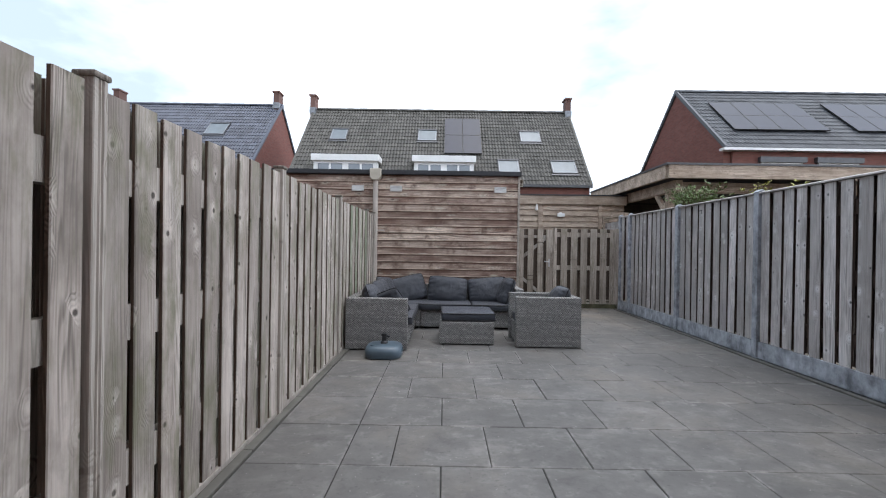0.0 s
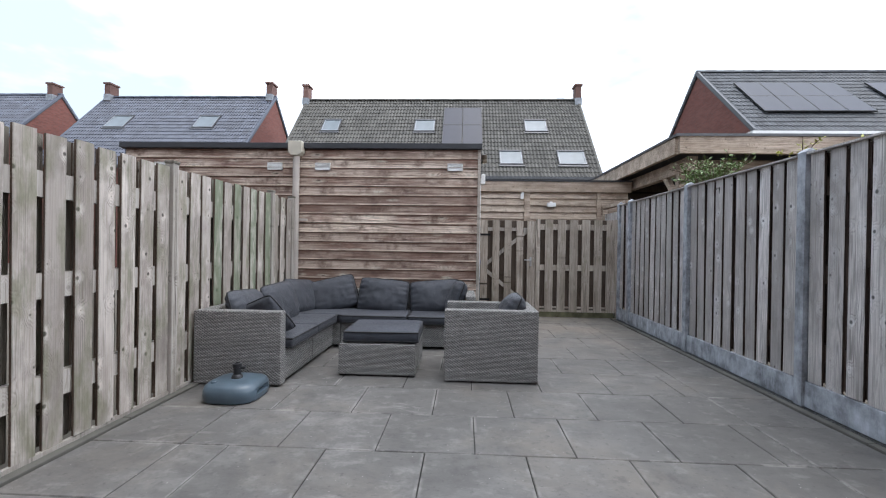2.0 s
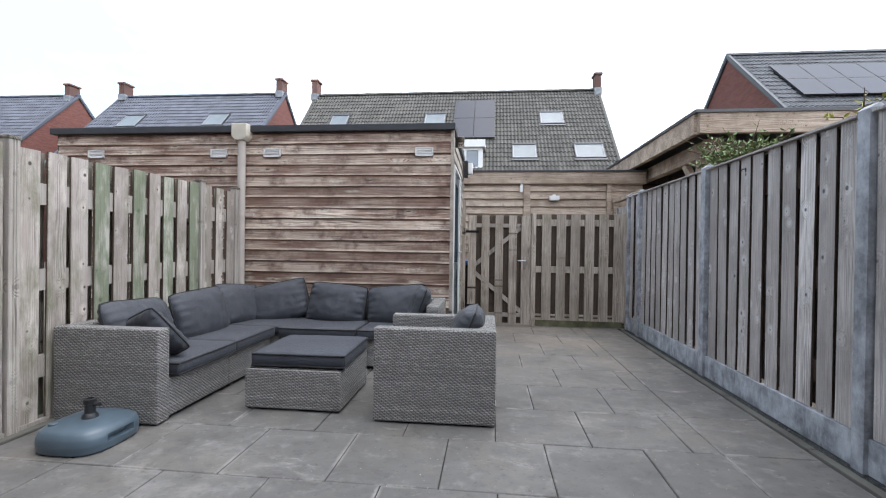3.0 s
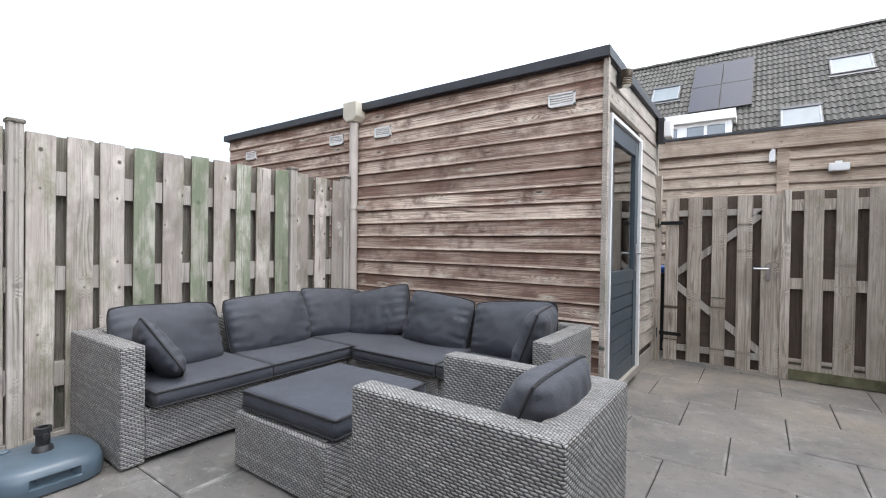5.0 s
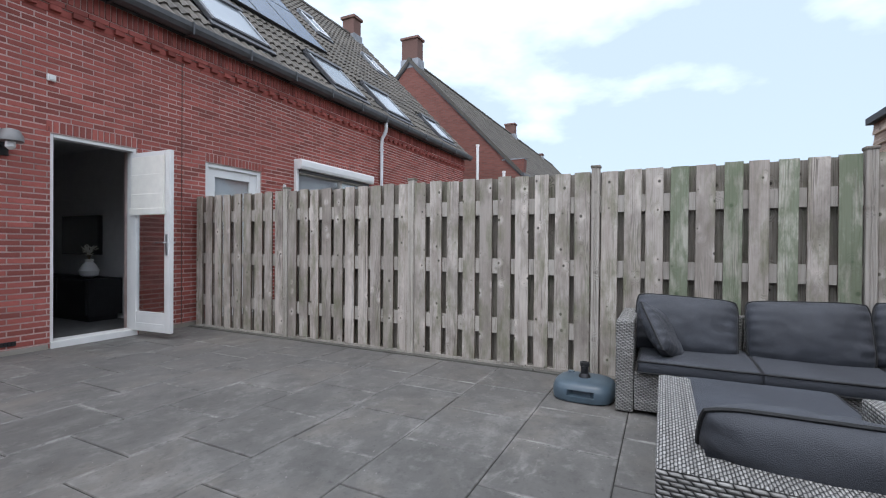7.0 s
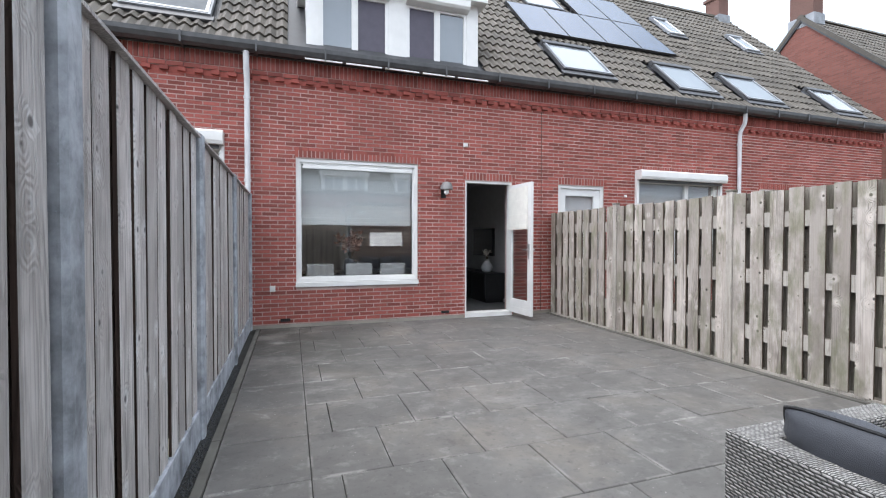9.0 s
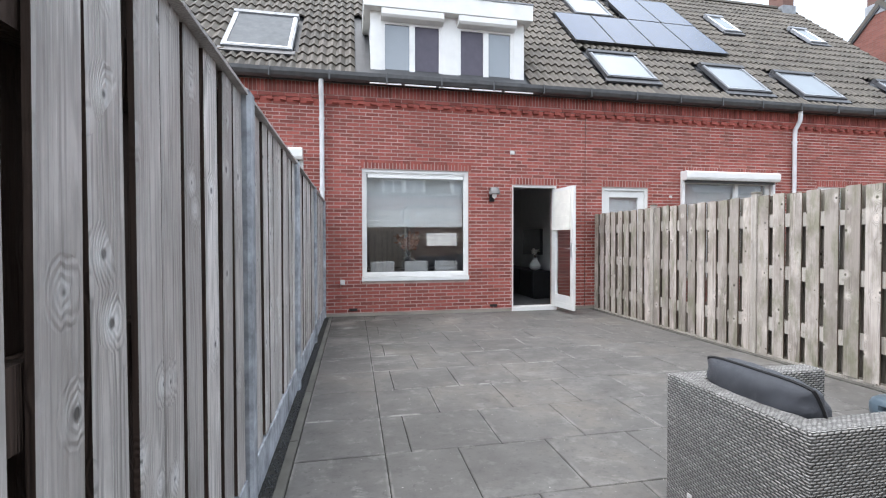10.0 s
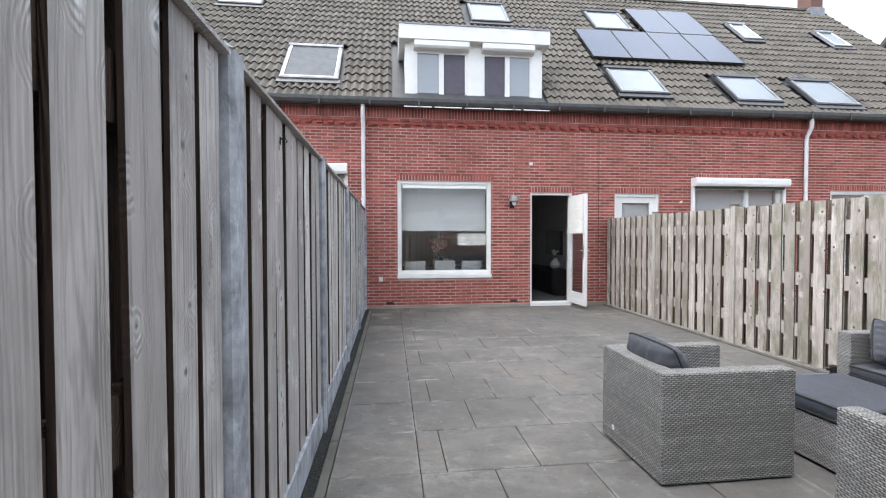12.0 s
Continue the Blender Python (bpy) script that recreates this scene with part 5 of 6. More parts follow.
sd = part("door_frame", Shape().box(SX - 0.07, SX + 0.018, DOOR_Y0 - 0.03, DOOR_Y0, 0.1, DOOR_Z + 0.03).box(SX - 0.07, SX + 0.018, DOOR_Y1, DOOR_Y1 + 0.05, 0.1, DOOR_Z + 0.03)
          .box(SX - 0.07, SX + 0.018, DOOR_Y0, DOOR_Y1, DOOR_Z, DOOR_Z + 0.03), WHITE, shed, "white painted door frame", bevel=0.004)
part("door_sill", Shape().box(SX - 0.08, SX + 0.02, DOOR_Y0 - 0.05, DOOR_Y1 + 0.05, 0.06, 0.115), PLINTH, shed, bevel=0.006)
dx = SX - 0.005
sdoor = part("door", Shape().box(dx - 0.042, dx - 0.03, DOOR_Y0 + 0.1, DOOR_Y1 - 0.1, 0.14, 0.98), DOOR_PAINT, shed, "blue-black painted half-glazed door")
for a, b in ((DOOR_Y0, DOOR_Y0 + 0.12), (DOOR_Y1 - 0.12, DOOR_Y1)):
    part("stile", Shape().box(dx - 0.045, dx, a, b, 0.12, DOOR_Z), DOOR_PAINT, sdoor, bevel=0.004)
for a, b in ((0.12, 0.24), (0.90, 1.0), (2.0, DOOR_Z)):
    part("door_rail", Shape().box(dx - 0.045, dx - 0.001, DOOR_Y0 + 0.12, DOOR_Y1 - 0.12, a, b), DOOR_PAINT, sdoor, bevel=0.004)
for k in range(6):
    z0 = 0.245 + k * 0.11
    part("panel_board", Shape().box(dx - 0.03, dx - 0.008, DOOR_Y0 + 0.115, DOOR_Y1 - 0.115, z0, z0 + 0.102), DOOR_PAINT, sdoor, bevel=0.006)
p = part("pane", Shape().box(dx - 0.025, dx - 0.02, DOOR_Y0 + 0.115, DOOR_Y1 - 0.115, 0.99, 2.005), GLASS, sdoor)
p.visible_shadow = False
part("door_handle", Shape().box(dx, dx + 0.008, DOOR_Y1 - 0.075, DOOR_Y1 - 0.03, 0.98, 1.22).tube([(dx, DOOR_Y1 - 0.052, 1.14), (dx + 0.05, DOOR_Y1 - 0.052, 1.14), (dx + 0.055, DOOR_Y1 - 0.17, 1.14)], 0.009, 8), STEEL, sdoor, "steel lever handle")
for z0 in (0.35, 1.15, 1.95):
    part("hinge", Shape().tube([(dx + 0.012, DOOR_Y0 - 0.004, z0), (dx + 0.012, DOOR_Y0 - 0.004, z0 + 0.1)], 0.009, 8).box(dx, dx + 0.006, DOOR_Y0 - 0.04, DOOR_Y0 + 0.04, z0, z0 + 0.1), STEEL, sdoor, "steel hinge")


def louvre(at, w, h, rz=0):
    v = thing("air_vent", "white louvred air vent in the shed wall", "vent", "shed vents", at=at, rz=rz)
    part("frame", Shape().box(-w / 2, -w / 2 + 0.014, -0.02, 0, 0, h).box(w / 2 - 0.014, w / 2, -0.02, 0, 0, h).box(-w / 2, w / 2, -0.02, 0, 0, 0.012).box(-w / 2, w / 2, -0.02, 0, h - 0.012, h), WHITE, v)
    part("backing", Shape().box(-w / 2, w / 2, -0.004, 0.012, 0, h), WHITE, v)
    for k in range(4):
        z0 = 0.014 + k * (h - 0.03) / 4
        part("slat", Shape().prism([(-0.016, z0), (-0.004, z0 + 0.016), (-0.004, z0 + 0.02), (-0.018, z0 + 0.004)], "x", -w / 2 + 0.014, w / 2 - 0.014), WHITE, v)
    return v


for x in (0.82, -1.01, -1.68, -3.3):
    louvre((x, SY + 0.012, 2.25), 0.21, 0.10)

dpipe = thing("downpipe", "grey plastic rain pipe with hopper on the shed", "drainpipe", at=(-1.36, SY - 0.05, 0))
part("pipe", Shape().tube([(0, 0, 0.0), (0, 0, 2.45)], 0.045, 16), PIPE, dpipe, smooth=True)
part("hopper", Shape().prism([(-0.055, 2.43), (0.055, 2.43), (0.095, 2.48), (0.095, 2.63), (-0.095, 2.63), (-0.095, 2.48)], "y", -0.07, 0.075), plain("beige_pvc", (0.50, 0.455, 0.37), 0.5, 0, 0.12, 6.0), dpipe, "beige plastic hopper", bevel=0.012)
for z in (0.7, 1.56):
    part("pipe_clip", Shape().tube([(0, 0, z - 0.02), (0, 0, z + 0.02)], 0.053, 16).box(0.04, 0.16, -0.01, 0.02, z - 0.015, z + 0.015), PIPE, dpipe)

lamp = thing("wall_lamp", "brown cylinder outdoor lamp high on the shed corner", "lamp", at=(SX + 0.01, 7.30, 2.40))
lamp.scale = (0.66, 0.66, 0.66)
part("back_plate", Shape().box(-0.012, 0.03, -0.04, 0.04, 0.0, 0.17), IRON, lamp, bevel=0.004)
part("hood", lathe([(0.06, 0.09), (0.066, 0.1), (0.066, 0.18), (0.05, 0.19)], 18), plain("bronze_lamp", (0.09, 0.07, 0.05), 0.4, 0.5), lamp, smooth=True, at=(0.085, 0, 0))
for k in range(3):
    part("ring", lathe([(0.05, 0.0), (0.063, 0.004), (0.063, 0.016), (0.05, 0.02)], 18), plain("bronze_ring", (0.14, 0.11, 0.075), 0.4, 0.5), lamp, at=(0.085, 0, 0.012 + 0.027 * k))
part("lens", lathe([(0.045, 0.0), (0.048, 0.01), (0.048, 0.085), (0.045, 0.09)], 18), CREAM, lamp, smooth=True, at=(0.085, 0, 0.002))
fl = thing("floodlight", "white floodlight with a black back on the shed wall", "lamp", at=(SX + 0.02, 8.90, 2.30))
part("housing", Shape().box(0, 0.06, -0.05, 0.05, -0.02, 0.24), BLACK, fl, bevel=0.008)
part("lens_box", Shape().box(0.06, 0.13, -0.075, 0.075, 0.03, 0.2), WHITE, fl, bevel=0.012)

# ---- gate and what stands behind it ----
GY = 8.96
gate = thing("garden_gate", "brown timber gate of upright boards with braced frame", "gate", at=(1.22, GY, 0))
planks_g = [Shape().prism([(-0.07, 0.0), (0.07, 0.0), (0.07, -0.014), (0.066, -0.018), (-0.066, -0.018), (-0.07, -0.014)], "z", 0, 1.68).mesh("board", GATE_WOOD) for _ in range(2)]
planks_r = Shape().box(-0.066, 0.066, -0.016, 0.0, 0, 1.68).mesh("rear_board", SHADE_WOOD)
planks_n = Shape().prism([(-0.062, 0.0), (0.062, 0.0), (0.062, -0.014), (0.058, -0.018), (-0.058, -0.018), (-0.062, -0.014)], "z", 0, 1.68).mesh("board", GATE_WOOD)
for k in range(4):
    link("board", planks_n, gate, "", (0.09 + k * 0.212, 0.012, 0.03 + rng.uniform(-0.005, 0.005)), (0, rng.uniform(-0.2, 0.2), 0))
    link("rear_board", planks_r, gate, "", (0.196 + k * 0.212, 0.07, 0.03))
for z in (0.16, 1.55):
    part("frame_rail", Shape().box(0.02, 0.855, 0.014, 0.045, z - 0.03, z + 0.03), PALE_WOOD, gate)
for x0 in (0.52,):
    part("brace", Shape().prism([(0.10, 0.86), (0.90, 1.52), (0.90, 1.60), (0.10, 0.94)], "y", 0.014, 0.04), PALE_WOOD, gate)
    part("brace", Shape().prism([(0.10, 0.80), (0.90, 0.14), (0.90, 0.22), (0.10, 0.88)], "y", 0.014, 0.04), PALE_WOOD, gate)
part("stile", Shape().box(0.855, 1.0, -0.012, 0.045, 0.02, 1.70), GATE_WOOD, gate, bevel=0.004)
part("handle", Shape().box(0.90, 0.93, -0.03, -0.018, 0.9, 1.06).tube([(0.915, -0.03, 1.01), (0.915, -0.07, 1.01), (0.80, -0.075, 1.01)], 0.008, 8), STEEL, gate, "steel lever handle")
for z in (0.3, 1.45):
    part("hinge", Shape().box(-0.06, 0.2, -0.026, -0.018, z - 0.018, z + 0.018).tube([(-0.03, -0.02, z - 0.05), (-0.03, -0.02, z + 0.05)], 0.012, 8), IRON, gate, "black iron hinge")

gf = thing("side_fence", "brown timber fence panel with mossy foot beside the gate", "fence", at=(2.26, GY, 0))
part("post", Shape().box(-0.035, 0.035, -0.035, 0.035, -0.02, 1.74), GATE_WOOD, gf, bevel=0.004)
for k in range(6):
    x = 0.2 + k * 0.213
    link("board", planks_g[k % 2], gf, "", (x, 0.0, 0.05), (0, rng.uniform(-0.2, 0.2), 0))
    link("rear_board", planks_r, gf, "", (x - 0.107, 0.062, 0.05))
for z in (0.14, 0.88, 1.60):
    part("rail", Shape().box(0.035, 1.36, 0.012, 0.042, z - 0.05, z + 0.05), GATE_WOOD, gf)
part("bottom_board", Shape().box(0.035, 1.36, -0.03, -0.008, 0.01, 0.10), plain("mossy_board", (0.11, 0.105, 0.06), 0.95, 0, 0.5, 7.0), gf, "mossy bottom board")
part("post", Shape().box(1.33, 1.39, -0.03, 0.03, -0.02, 1.74), GATE_WOOD, gf)

gp = thing("gate_post", "brown timber post between shed and gate", "post", at=(1.17, GY, 0))
part("shaft", Shape().box(-0.04, 0.04, -0.03, 0.04, -0.02, 1.95), GATE_WOOD, gp, bevel=0.004)

rear = thing("shed", "brown timber row of sheds across the back alley", "shed", at=(0, 10.6, 0))
part("wall", Shape().box(-0.6, 4.4, 0.03, 2.6, -0.03, 2.5), BACK_WOOD, rear)
part("fascia_board", Shape().box(-0.65, 4.45, -0.07, 0.03, 2.42, 2.64), BEAM_WOOD, rear, "broad brown fascia board", bevel=0.004)
part("roof_edge", Shape().box(-0.67, 4.47, -0.09, 2.65, 2.64, 2.67), FASCIA, rear)
z = 2.28
rp = Shape().prism([(0.03, 0.0), (-0.012, 0.002), (-0.018, 0.010), (0.016, 0.15), (0.03, 0.155)], "x", -0.6, 4.4).mesh("plank", BEAM_WOOD)
while z > 0:
    link("plank", rp, rear, "", (0, 0, z))
    z -= 0.147
part("post", Shape().box(2.22, 2.34, -0.04, 0.03, -0.02, 2.42), BEAM_WOOD, rear)
part("post", Shape().box(3.75, 3.83, -0.04, 0.03, -0.02, 2.42), BEAM_WOOD, rear)
rl = thing("wall_lamp", "small white lamp on the rear shed wall", "lamp", at=(2.79, 10.57, 2.1))
part("body", Shape().box(-0.09, 0.09, -0.06, 0.02, 0, 0.09), WHITE, rl, bevel=0.01)
part("mount", Shape().box(-0.03, 0.03, 0.0, 0.03, 0.09, 0.12), WHITE, rl)
rl2 = thing("corner_bracket", "small white bracket on the shed post", "bracket", at=(2.17, 10.55, 2.26))
part("plate", Shape().prism([(-0.03, 0), (0.03, 0), (0.03, 0.14), (0.0, 0.16), (-0.03, 0.1)], "y", -0.03, 0.03), WHITE, rl2)
binb = thing("wheelie_bin", "dark wheeled bin with a blue lid behind the gate", "bin", at=(1.35, 9.5, -0.01))
part("body", Shape().prism([(-0.2, 0.05), (0.2, 0.05), (0.25, 0.92), (-0.25, 0.92)], "y", -0.25, 0.25), BLACK, binb, bevel=0.02)
part("lid", Shape().box(-0.27, 0.27, -0.28, 0.28, 0.92, 0.99), BLUE_BIN, binb, "blue lid", bevel=0.02)
for wx in (-0.2, 0.2):
    part("wheel", Shape().tube([(wx - 0.025, 0.24, 0.1), (wx + 0.025, 0.24, 0.1)], 0.1, 16), BLACK, binb)

# carport beyond the grey fence
cp = thing("carport", "open timber carport with broad fascia boards and braces", "carport", at=(4.25, 8.05, 0))
part("front_fascia", Shape().box(0, 8.0, -0.04, 0.04, 2.72, 2.98), BEAM_WOOD, cp, bevel=0.004)
side = Shape().box(-0.04, 0.04, 0.04, 4.6, 2.72, 2.98)
part("side_fascia", side, BEAM_WOOD, cp, bevel=0.004)
part("roof_trim", Shape().box(-0.06, 8.0, -0.06, -0.0, 2.98, 3.02).box(-0.06, 0.0, 0.0, 4.6, 2.98, 3.02), ZINC, cp)
part("roof_deck", Shape().box(0.04, 8.0, 0.04, 4.6, 2.86, 2.97), FASCIA, cp)
part("beam", Shape().box(0.25, 0.39, 0.2, 4.4, 2.5, 2.72).box(0.39, 8.0, 0.5, 0.64, 2.5, 2.72), BEAM_WOOD, cp, bevel=0.006)
for x, y in ((0.32, 0.57), (0.32, 4.2), (4.0, 0.57)):
    part("post", Shape().box(x - 0.07, x + 0.07, y - 0.07, y + 0.07, -0.05, 2.5), BEAM_WOOD, cp, bevel=0.006)
for x, y, d in ((0.32, 0.57, 1), (0.32, 4.2, -1)):
    part("brace", Shape().prism([(y + 0.07 * d, 1.95), (y + 0.62 * d, 2.5), (y + 0.48 * d, 2.5), (y + 0.07 * d, 2.09)], "x", x - 0.04, x + 0.04), BEAM_WOOD, cp)
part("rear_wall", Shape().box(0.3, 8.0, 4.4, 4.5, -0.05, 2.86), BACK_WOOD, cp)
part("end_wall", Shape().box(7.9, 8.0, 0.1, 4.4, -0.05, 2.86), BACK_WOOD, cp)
nf = thing("fence", "low brown fence of the neighbouring garden", "fence", at=(3.9, 9.2, 0))
for k in range(8):
    part("board", Shape().box(-0.01, 0.01, k * 0.17, k * 0.17 + 0.13, 0, 1.95), GREY_WOOD, nf)
part("top_rail", Shape().box(-0.05, 0.05, -0.02, 1.36, 2.06, 2.12), BEAM_WOOD, nf)
part("rail", Shape().box(0.01, 0.04, -0.02, 1.36, 1.6, 1.7), GREY_WOOD, nf)
for y in (0.0, 1.3):
    part("post", Shape().box(-0.04, 0.04, y - 0.04, y + 0.04, -0.05, 2.12), BEAM_WOOD, nf)


def shrub(at, label, count, spread, height, seed, leaf_len, mat_, base):
    s = thing("shrub", label, "shrub", at=at)
    tw, lv = sprays(count, spread, height, seed, leaf_len, 0.28)
    part("trunk", Shape().tube([(0, 0, -base), (0, 0, 0.02)], [0.03, 0.014], 8), TWIG, s)
    part("branchwork", tw, TWIG, s)
    part("leaves", lv, mat_, s)


shrub((4.2, 6.85, 1.65), "green leafy shrub rising above the grey fence", 64, 0.62, 0.82, 21, 0.065, LEAF, 1.7)
shrub((4.3, 7.45, 1.65), "green leafy shrub behind the grey fence", 52, 0.55, 0.85, 22, 0.065, LEAF, 1.7)
shrub((4.12, 4.85, 1.7), "yellow-green twigs over the fence top", 4, 0.3, 0.5, 23, 0.055, LEAF_YELLOW, 1.8)
shrub((3.86, 4.95, 1.9), "thin yellow-green twig reaching over the fence", 4, 0.3, 0.28, 27, 0.05, LEAF_YELLOW, 1.95)

# ---- garden furniture ----
def wicker_part(name, parent, x0, x1, y0, y1, z0, z1, bevel=0.012):
    return part(name, Shape().box(x0, x1, y0, y1, z0, z1), WICKER, parent, bevel=bevel)


def feet(parent, pts):
    for x, y in pts:
        part("foot", Shape().tube([(x, y, 0), (x, y, 0.03)], 0.018, 8), BLACK, parent)


SEAT, ARM = 0.29, 0.64
S = "sofa modules"
# along the timber fence
m = thing("sofa_module", "grey wicker end module of the corner sofa with arm", "sofa", S, at=(-0.96, 5.09, 0))
wicker_part("armrest", m, -0.385, 0.375, -0.415, -0.30, 0.012, ARM)
wicker_part("backrest", m, -0.385, -0.27, -0.297, 0.415, 0.012, ARM)
wicker_part("seat_base", m, -0.267, 0.37, -0.297, 0.415, 0.03, SEAT)
feet(m, [(-0.33, -0.36), (0.32, -0.36), (0.32, 0.36), (-0.33, 0.36)])
m = thing("sofa_module", "grey wicker middle module of the corner sofa", "sofa", S, at=(-0.96, 5.865, 0))
wicker_part("backrest", m, -0.385, -0.27, -0.355, 0.355, 0.012, ARM)
wicker_part("seat_base", m, -0.267, 0.37, -0.355, 0.355, 0.03, SEAT)
feet(m, [(-0.33, -0.3), (0.32, -0.3), (0.32, 0.3), (-0.33, 0.3)])
m = thing("sofa_module", "grey wicker corner module of the sofa", "sofa", S, at=(-0.96, 6.59, 0))
wicker_part("backrest", m, -0.385, -0.27, -0.365, 0.36, 0.012, ARM)
wicker_part("backrest", m, -0.267, 0.46, 0.245, 0.36, 0.012, ARM)
wicker_part("seat_base", m, -0.267, 0.46, -0.365, 0.242, 0.03, SEAT)
feet(m, [(-0.33, -0.3), (0.4, -0.3), (0.4, 0.3), (-0.33, 0.3)])
m = thing("sofa_module", "grey wicker middle module below the shed wall", "sofa", S, at=(-0.10, 6.59, 0))
wicker_part("backrest", m, -0.395, 0.40, 0.245, 0.36, 0.012, ARM)
wicker_part("seat_base", m, -0.395, 0.40, -0.37, 0.242, 0.03, SEAT)
feet(m, [(-0.33, -0.3), (0.33, -0.3), (0.33, 0.3), (-0.33, 0.3)])
m = thing("sofa_module", "grey wicker end module with arm below the shed wall", "sofa", S, at=(0.71, 6.59, 0))
wicker_part("backrest", m, -0.405, 0.275, 0.245, 0.36, 0.012, ARM)
wicker_part("seat_base", m, -0.405, 0.275, -0.37, 0.242, 0.03, SEAT)
wicker_part("armrest", m, 0.278, 0.395, -0.40, 0.36, 0.012, ARM)
feet(m, [(-0.33, -0.3), (0.33, -0.3), (0.33, 0.3), (-0.33, 0.3)])

ch = thing("armchair", "grey wicker armchair with broad square arms", "armchair", at=(1.215, 5.315, 0))
part("woven_shell", Shape().prism([(-0.42, -0.36), (0.42, -0.36), (0.42, 0.36), (-0.42, 0.36), (-0.42, 0.25), (0.30, 0.25), (0.30, -0.25), (-0.42, -0.25)], "z", 0.012, ARM + 0.012), WICKER, ch, bevel=0.012)
wicker_part("seat_base", ch, -0.39, 0.292, -0.252, 0.252, 0.03, SEAT)
feet(ch, [(-0.36, -0.31), (0.36, -0.31), (0.36, 0.31), (-0.36, 0.31)])

tb = thing("footstool_table", "low grey wicker table that takes a cushion", "table", at=(0.165, 5.42, 0))
wicker_part("body", tb, -0.36, 0.36, -0.36, 0.36, 0.015, 0.30)
part("top", Shape().box(-0.33, 0.33, -0.33, 0.33, 0.30, 0.306), WICKER, tb)
feet(tb, [(-0.3, -0.3), (0.3, -0.3), (0.3, 0.3), (-0.3, 0.3)])


def cushion_mesh(w, h, d, boxy, seed, sag=0.0):
    """A stuffed cushion lying flat: w along x, h along y, d thick; boxy 0 for a pillow, 1 for a slab."""
    nx, ny = 36, 30
    s = Shape()
    off = Vector((seed * 3.7, seed * 1.3, seed * 0.7))
    power = 2.9 + 9.1 * boxy
    grid = {}
    for side in (1, -1):
        for j in range(ny + 1):
            for i in range(nx + 1):
                u, v = 2 * i / nx - 1, 2 * j / ny - 1
                u, v = math.copysign(abs(u) ** 0.8, u), math.copysign(abs(v) ** 0.8, v)
                edge = (i in (0, nx)) or (j in (0, ny))
                f = max(0.0, (1 - abs(u) ** power) * (1 - abs(v) ** power)) ** (0.52 if boxy < 0.5 else 0.3)
                pinch = 1 + (1 - boxy) * (0.02 - 0.05 * abs(v) ** 6)
                pinch_y = 1 + (1 - boxy) * (0.03 - 0.07 * abs(u) ** 6)
                x, y = w / 2 * u * pinch, h / 2 * v * pinch_y
                n = noise.noise(Vector((x * 5, y * 5, side)) + off) * 0.6 + noise.noise(Vector((x * 17, y * 17, side * 2)) + off) * 0.25
                crease = (1 - boxy * 0.88) * 0.028 * n
                gather = math.exp(-4.5 * (1 - abs(u))) * math.sin(19 * v + 2.5 * noise.noise(off + Vector((v * 2, u, 0))) + seed)
                crease += (1 - boxy) * 0.009 * gather
                crease += (1 - boxy) * 0.006 * math.exp(-6.0 * (1 - abs(v))) * math.sin(17 * u + seed)
                rim = 0.72 * boxy
                z = side * (d / 2) * (rim + (1 - rim) * f) + (0 if edge and boxy < 0.5 else crease)
                z -= sag * (1 - u * u) * (1 - v * v)
                if edge and boxy < 0.5 and side == -1:
                    grid[side, i, j] = grid[1, i, j]
                else:
                    grid[side, i, j] = len(s.v)
                    s.v.append((x, y, z))
        for j in range(ny):
            for i in range(nx):
                q = (grid[side, i, j], grid[side, i + 1, j], grid[side, i + 1, j + 1], grid[side, i, j + 1])
                s.f.append(q if side > 0 else q[::-1])
    rim_pts = [(i, 0) for i in range(nx)] + [(nx, j) for j in range(ny)] + [(i, ny) for i in range(nx, 0, -1)] + [(0, j) for j in range(ny, 0, -1)]
    if boxy >= 0.5:
        for a, b in zip(rim_pts, rim_pts[1:] + rim_pts[:1]):
            s.f.append((grid[-1, *a], grid[-1, *b], grid[1, *b], grid[1, *a]))
    lines = []
    for side in ((1, -1) if boxy >= 0.5 else (1,)):
        lines.append([Vector(s.v[grid[side, *a]]) for a in rim_pts + rim_pts[:1]])
    return s, lines


def cushion(label, w, h, d, boxy, seed, at, rot, group, name="seat_cushion", cover=CUSHION):
    c = thing(name, label, "cushion", group, at=at)
    c.rotation_euler = [radians(a) for a in rot]
    s, lines = cushion_mesh(w, h, d, boxy, seed)
    mesh = s.mesh("cover", cover)
    mesh.polygons.foreach_set("use_smooth", [True] * len(mesh.polygons))
    link("cover", mesh, c)
    for pts in lines:
        part("piping", Shape().tube(pts, 0.0068, 6), PIPING, c, smooth=True)
    return c


G1, G2 = "sofa seat cushions", "sofa back cushions"
slab = "charcoal seat cushion with piped edge on the wicker sofa"
for k, (x, y, w, h) in enumerate(((-0.87, 5.17, 0.66, 0.70), (-0.87, 5.87, 0.66, 0.69), (-0.80, 6.53, 0.72, 0.60), (-0.10, 6.51, 0.78, 0.66), (0.645, 6.51, 0.67, 0.66))):
    cushion(slab, w, h, 0.105, 1.0, k + 1, (x, y, SEAT + 0.055), (0, 0, 0), G1)
cushion("charcoal cushion covering the wicker footstool table", 0.70, 0.68, 0.115, 1.0, 9, (0.185, 5.43, 0.306 + 0.058), (0, 0, 1.5), "", "table_cushion", TABLE_CLOTH)
cushion("charcoal seat cushion of the wicker armchair", 0.66, 0.49, 0.10, 1.0, 10, (0.15 + 1.02, 5.315, SEAT + 0.052), (0, 0, 0), "", "seat_cushion")
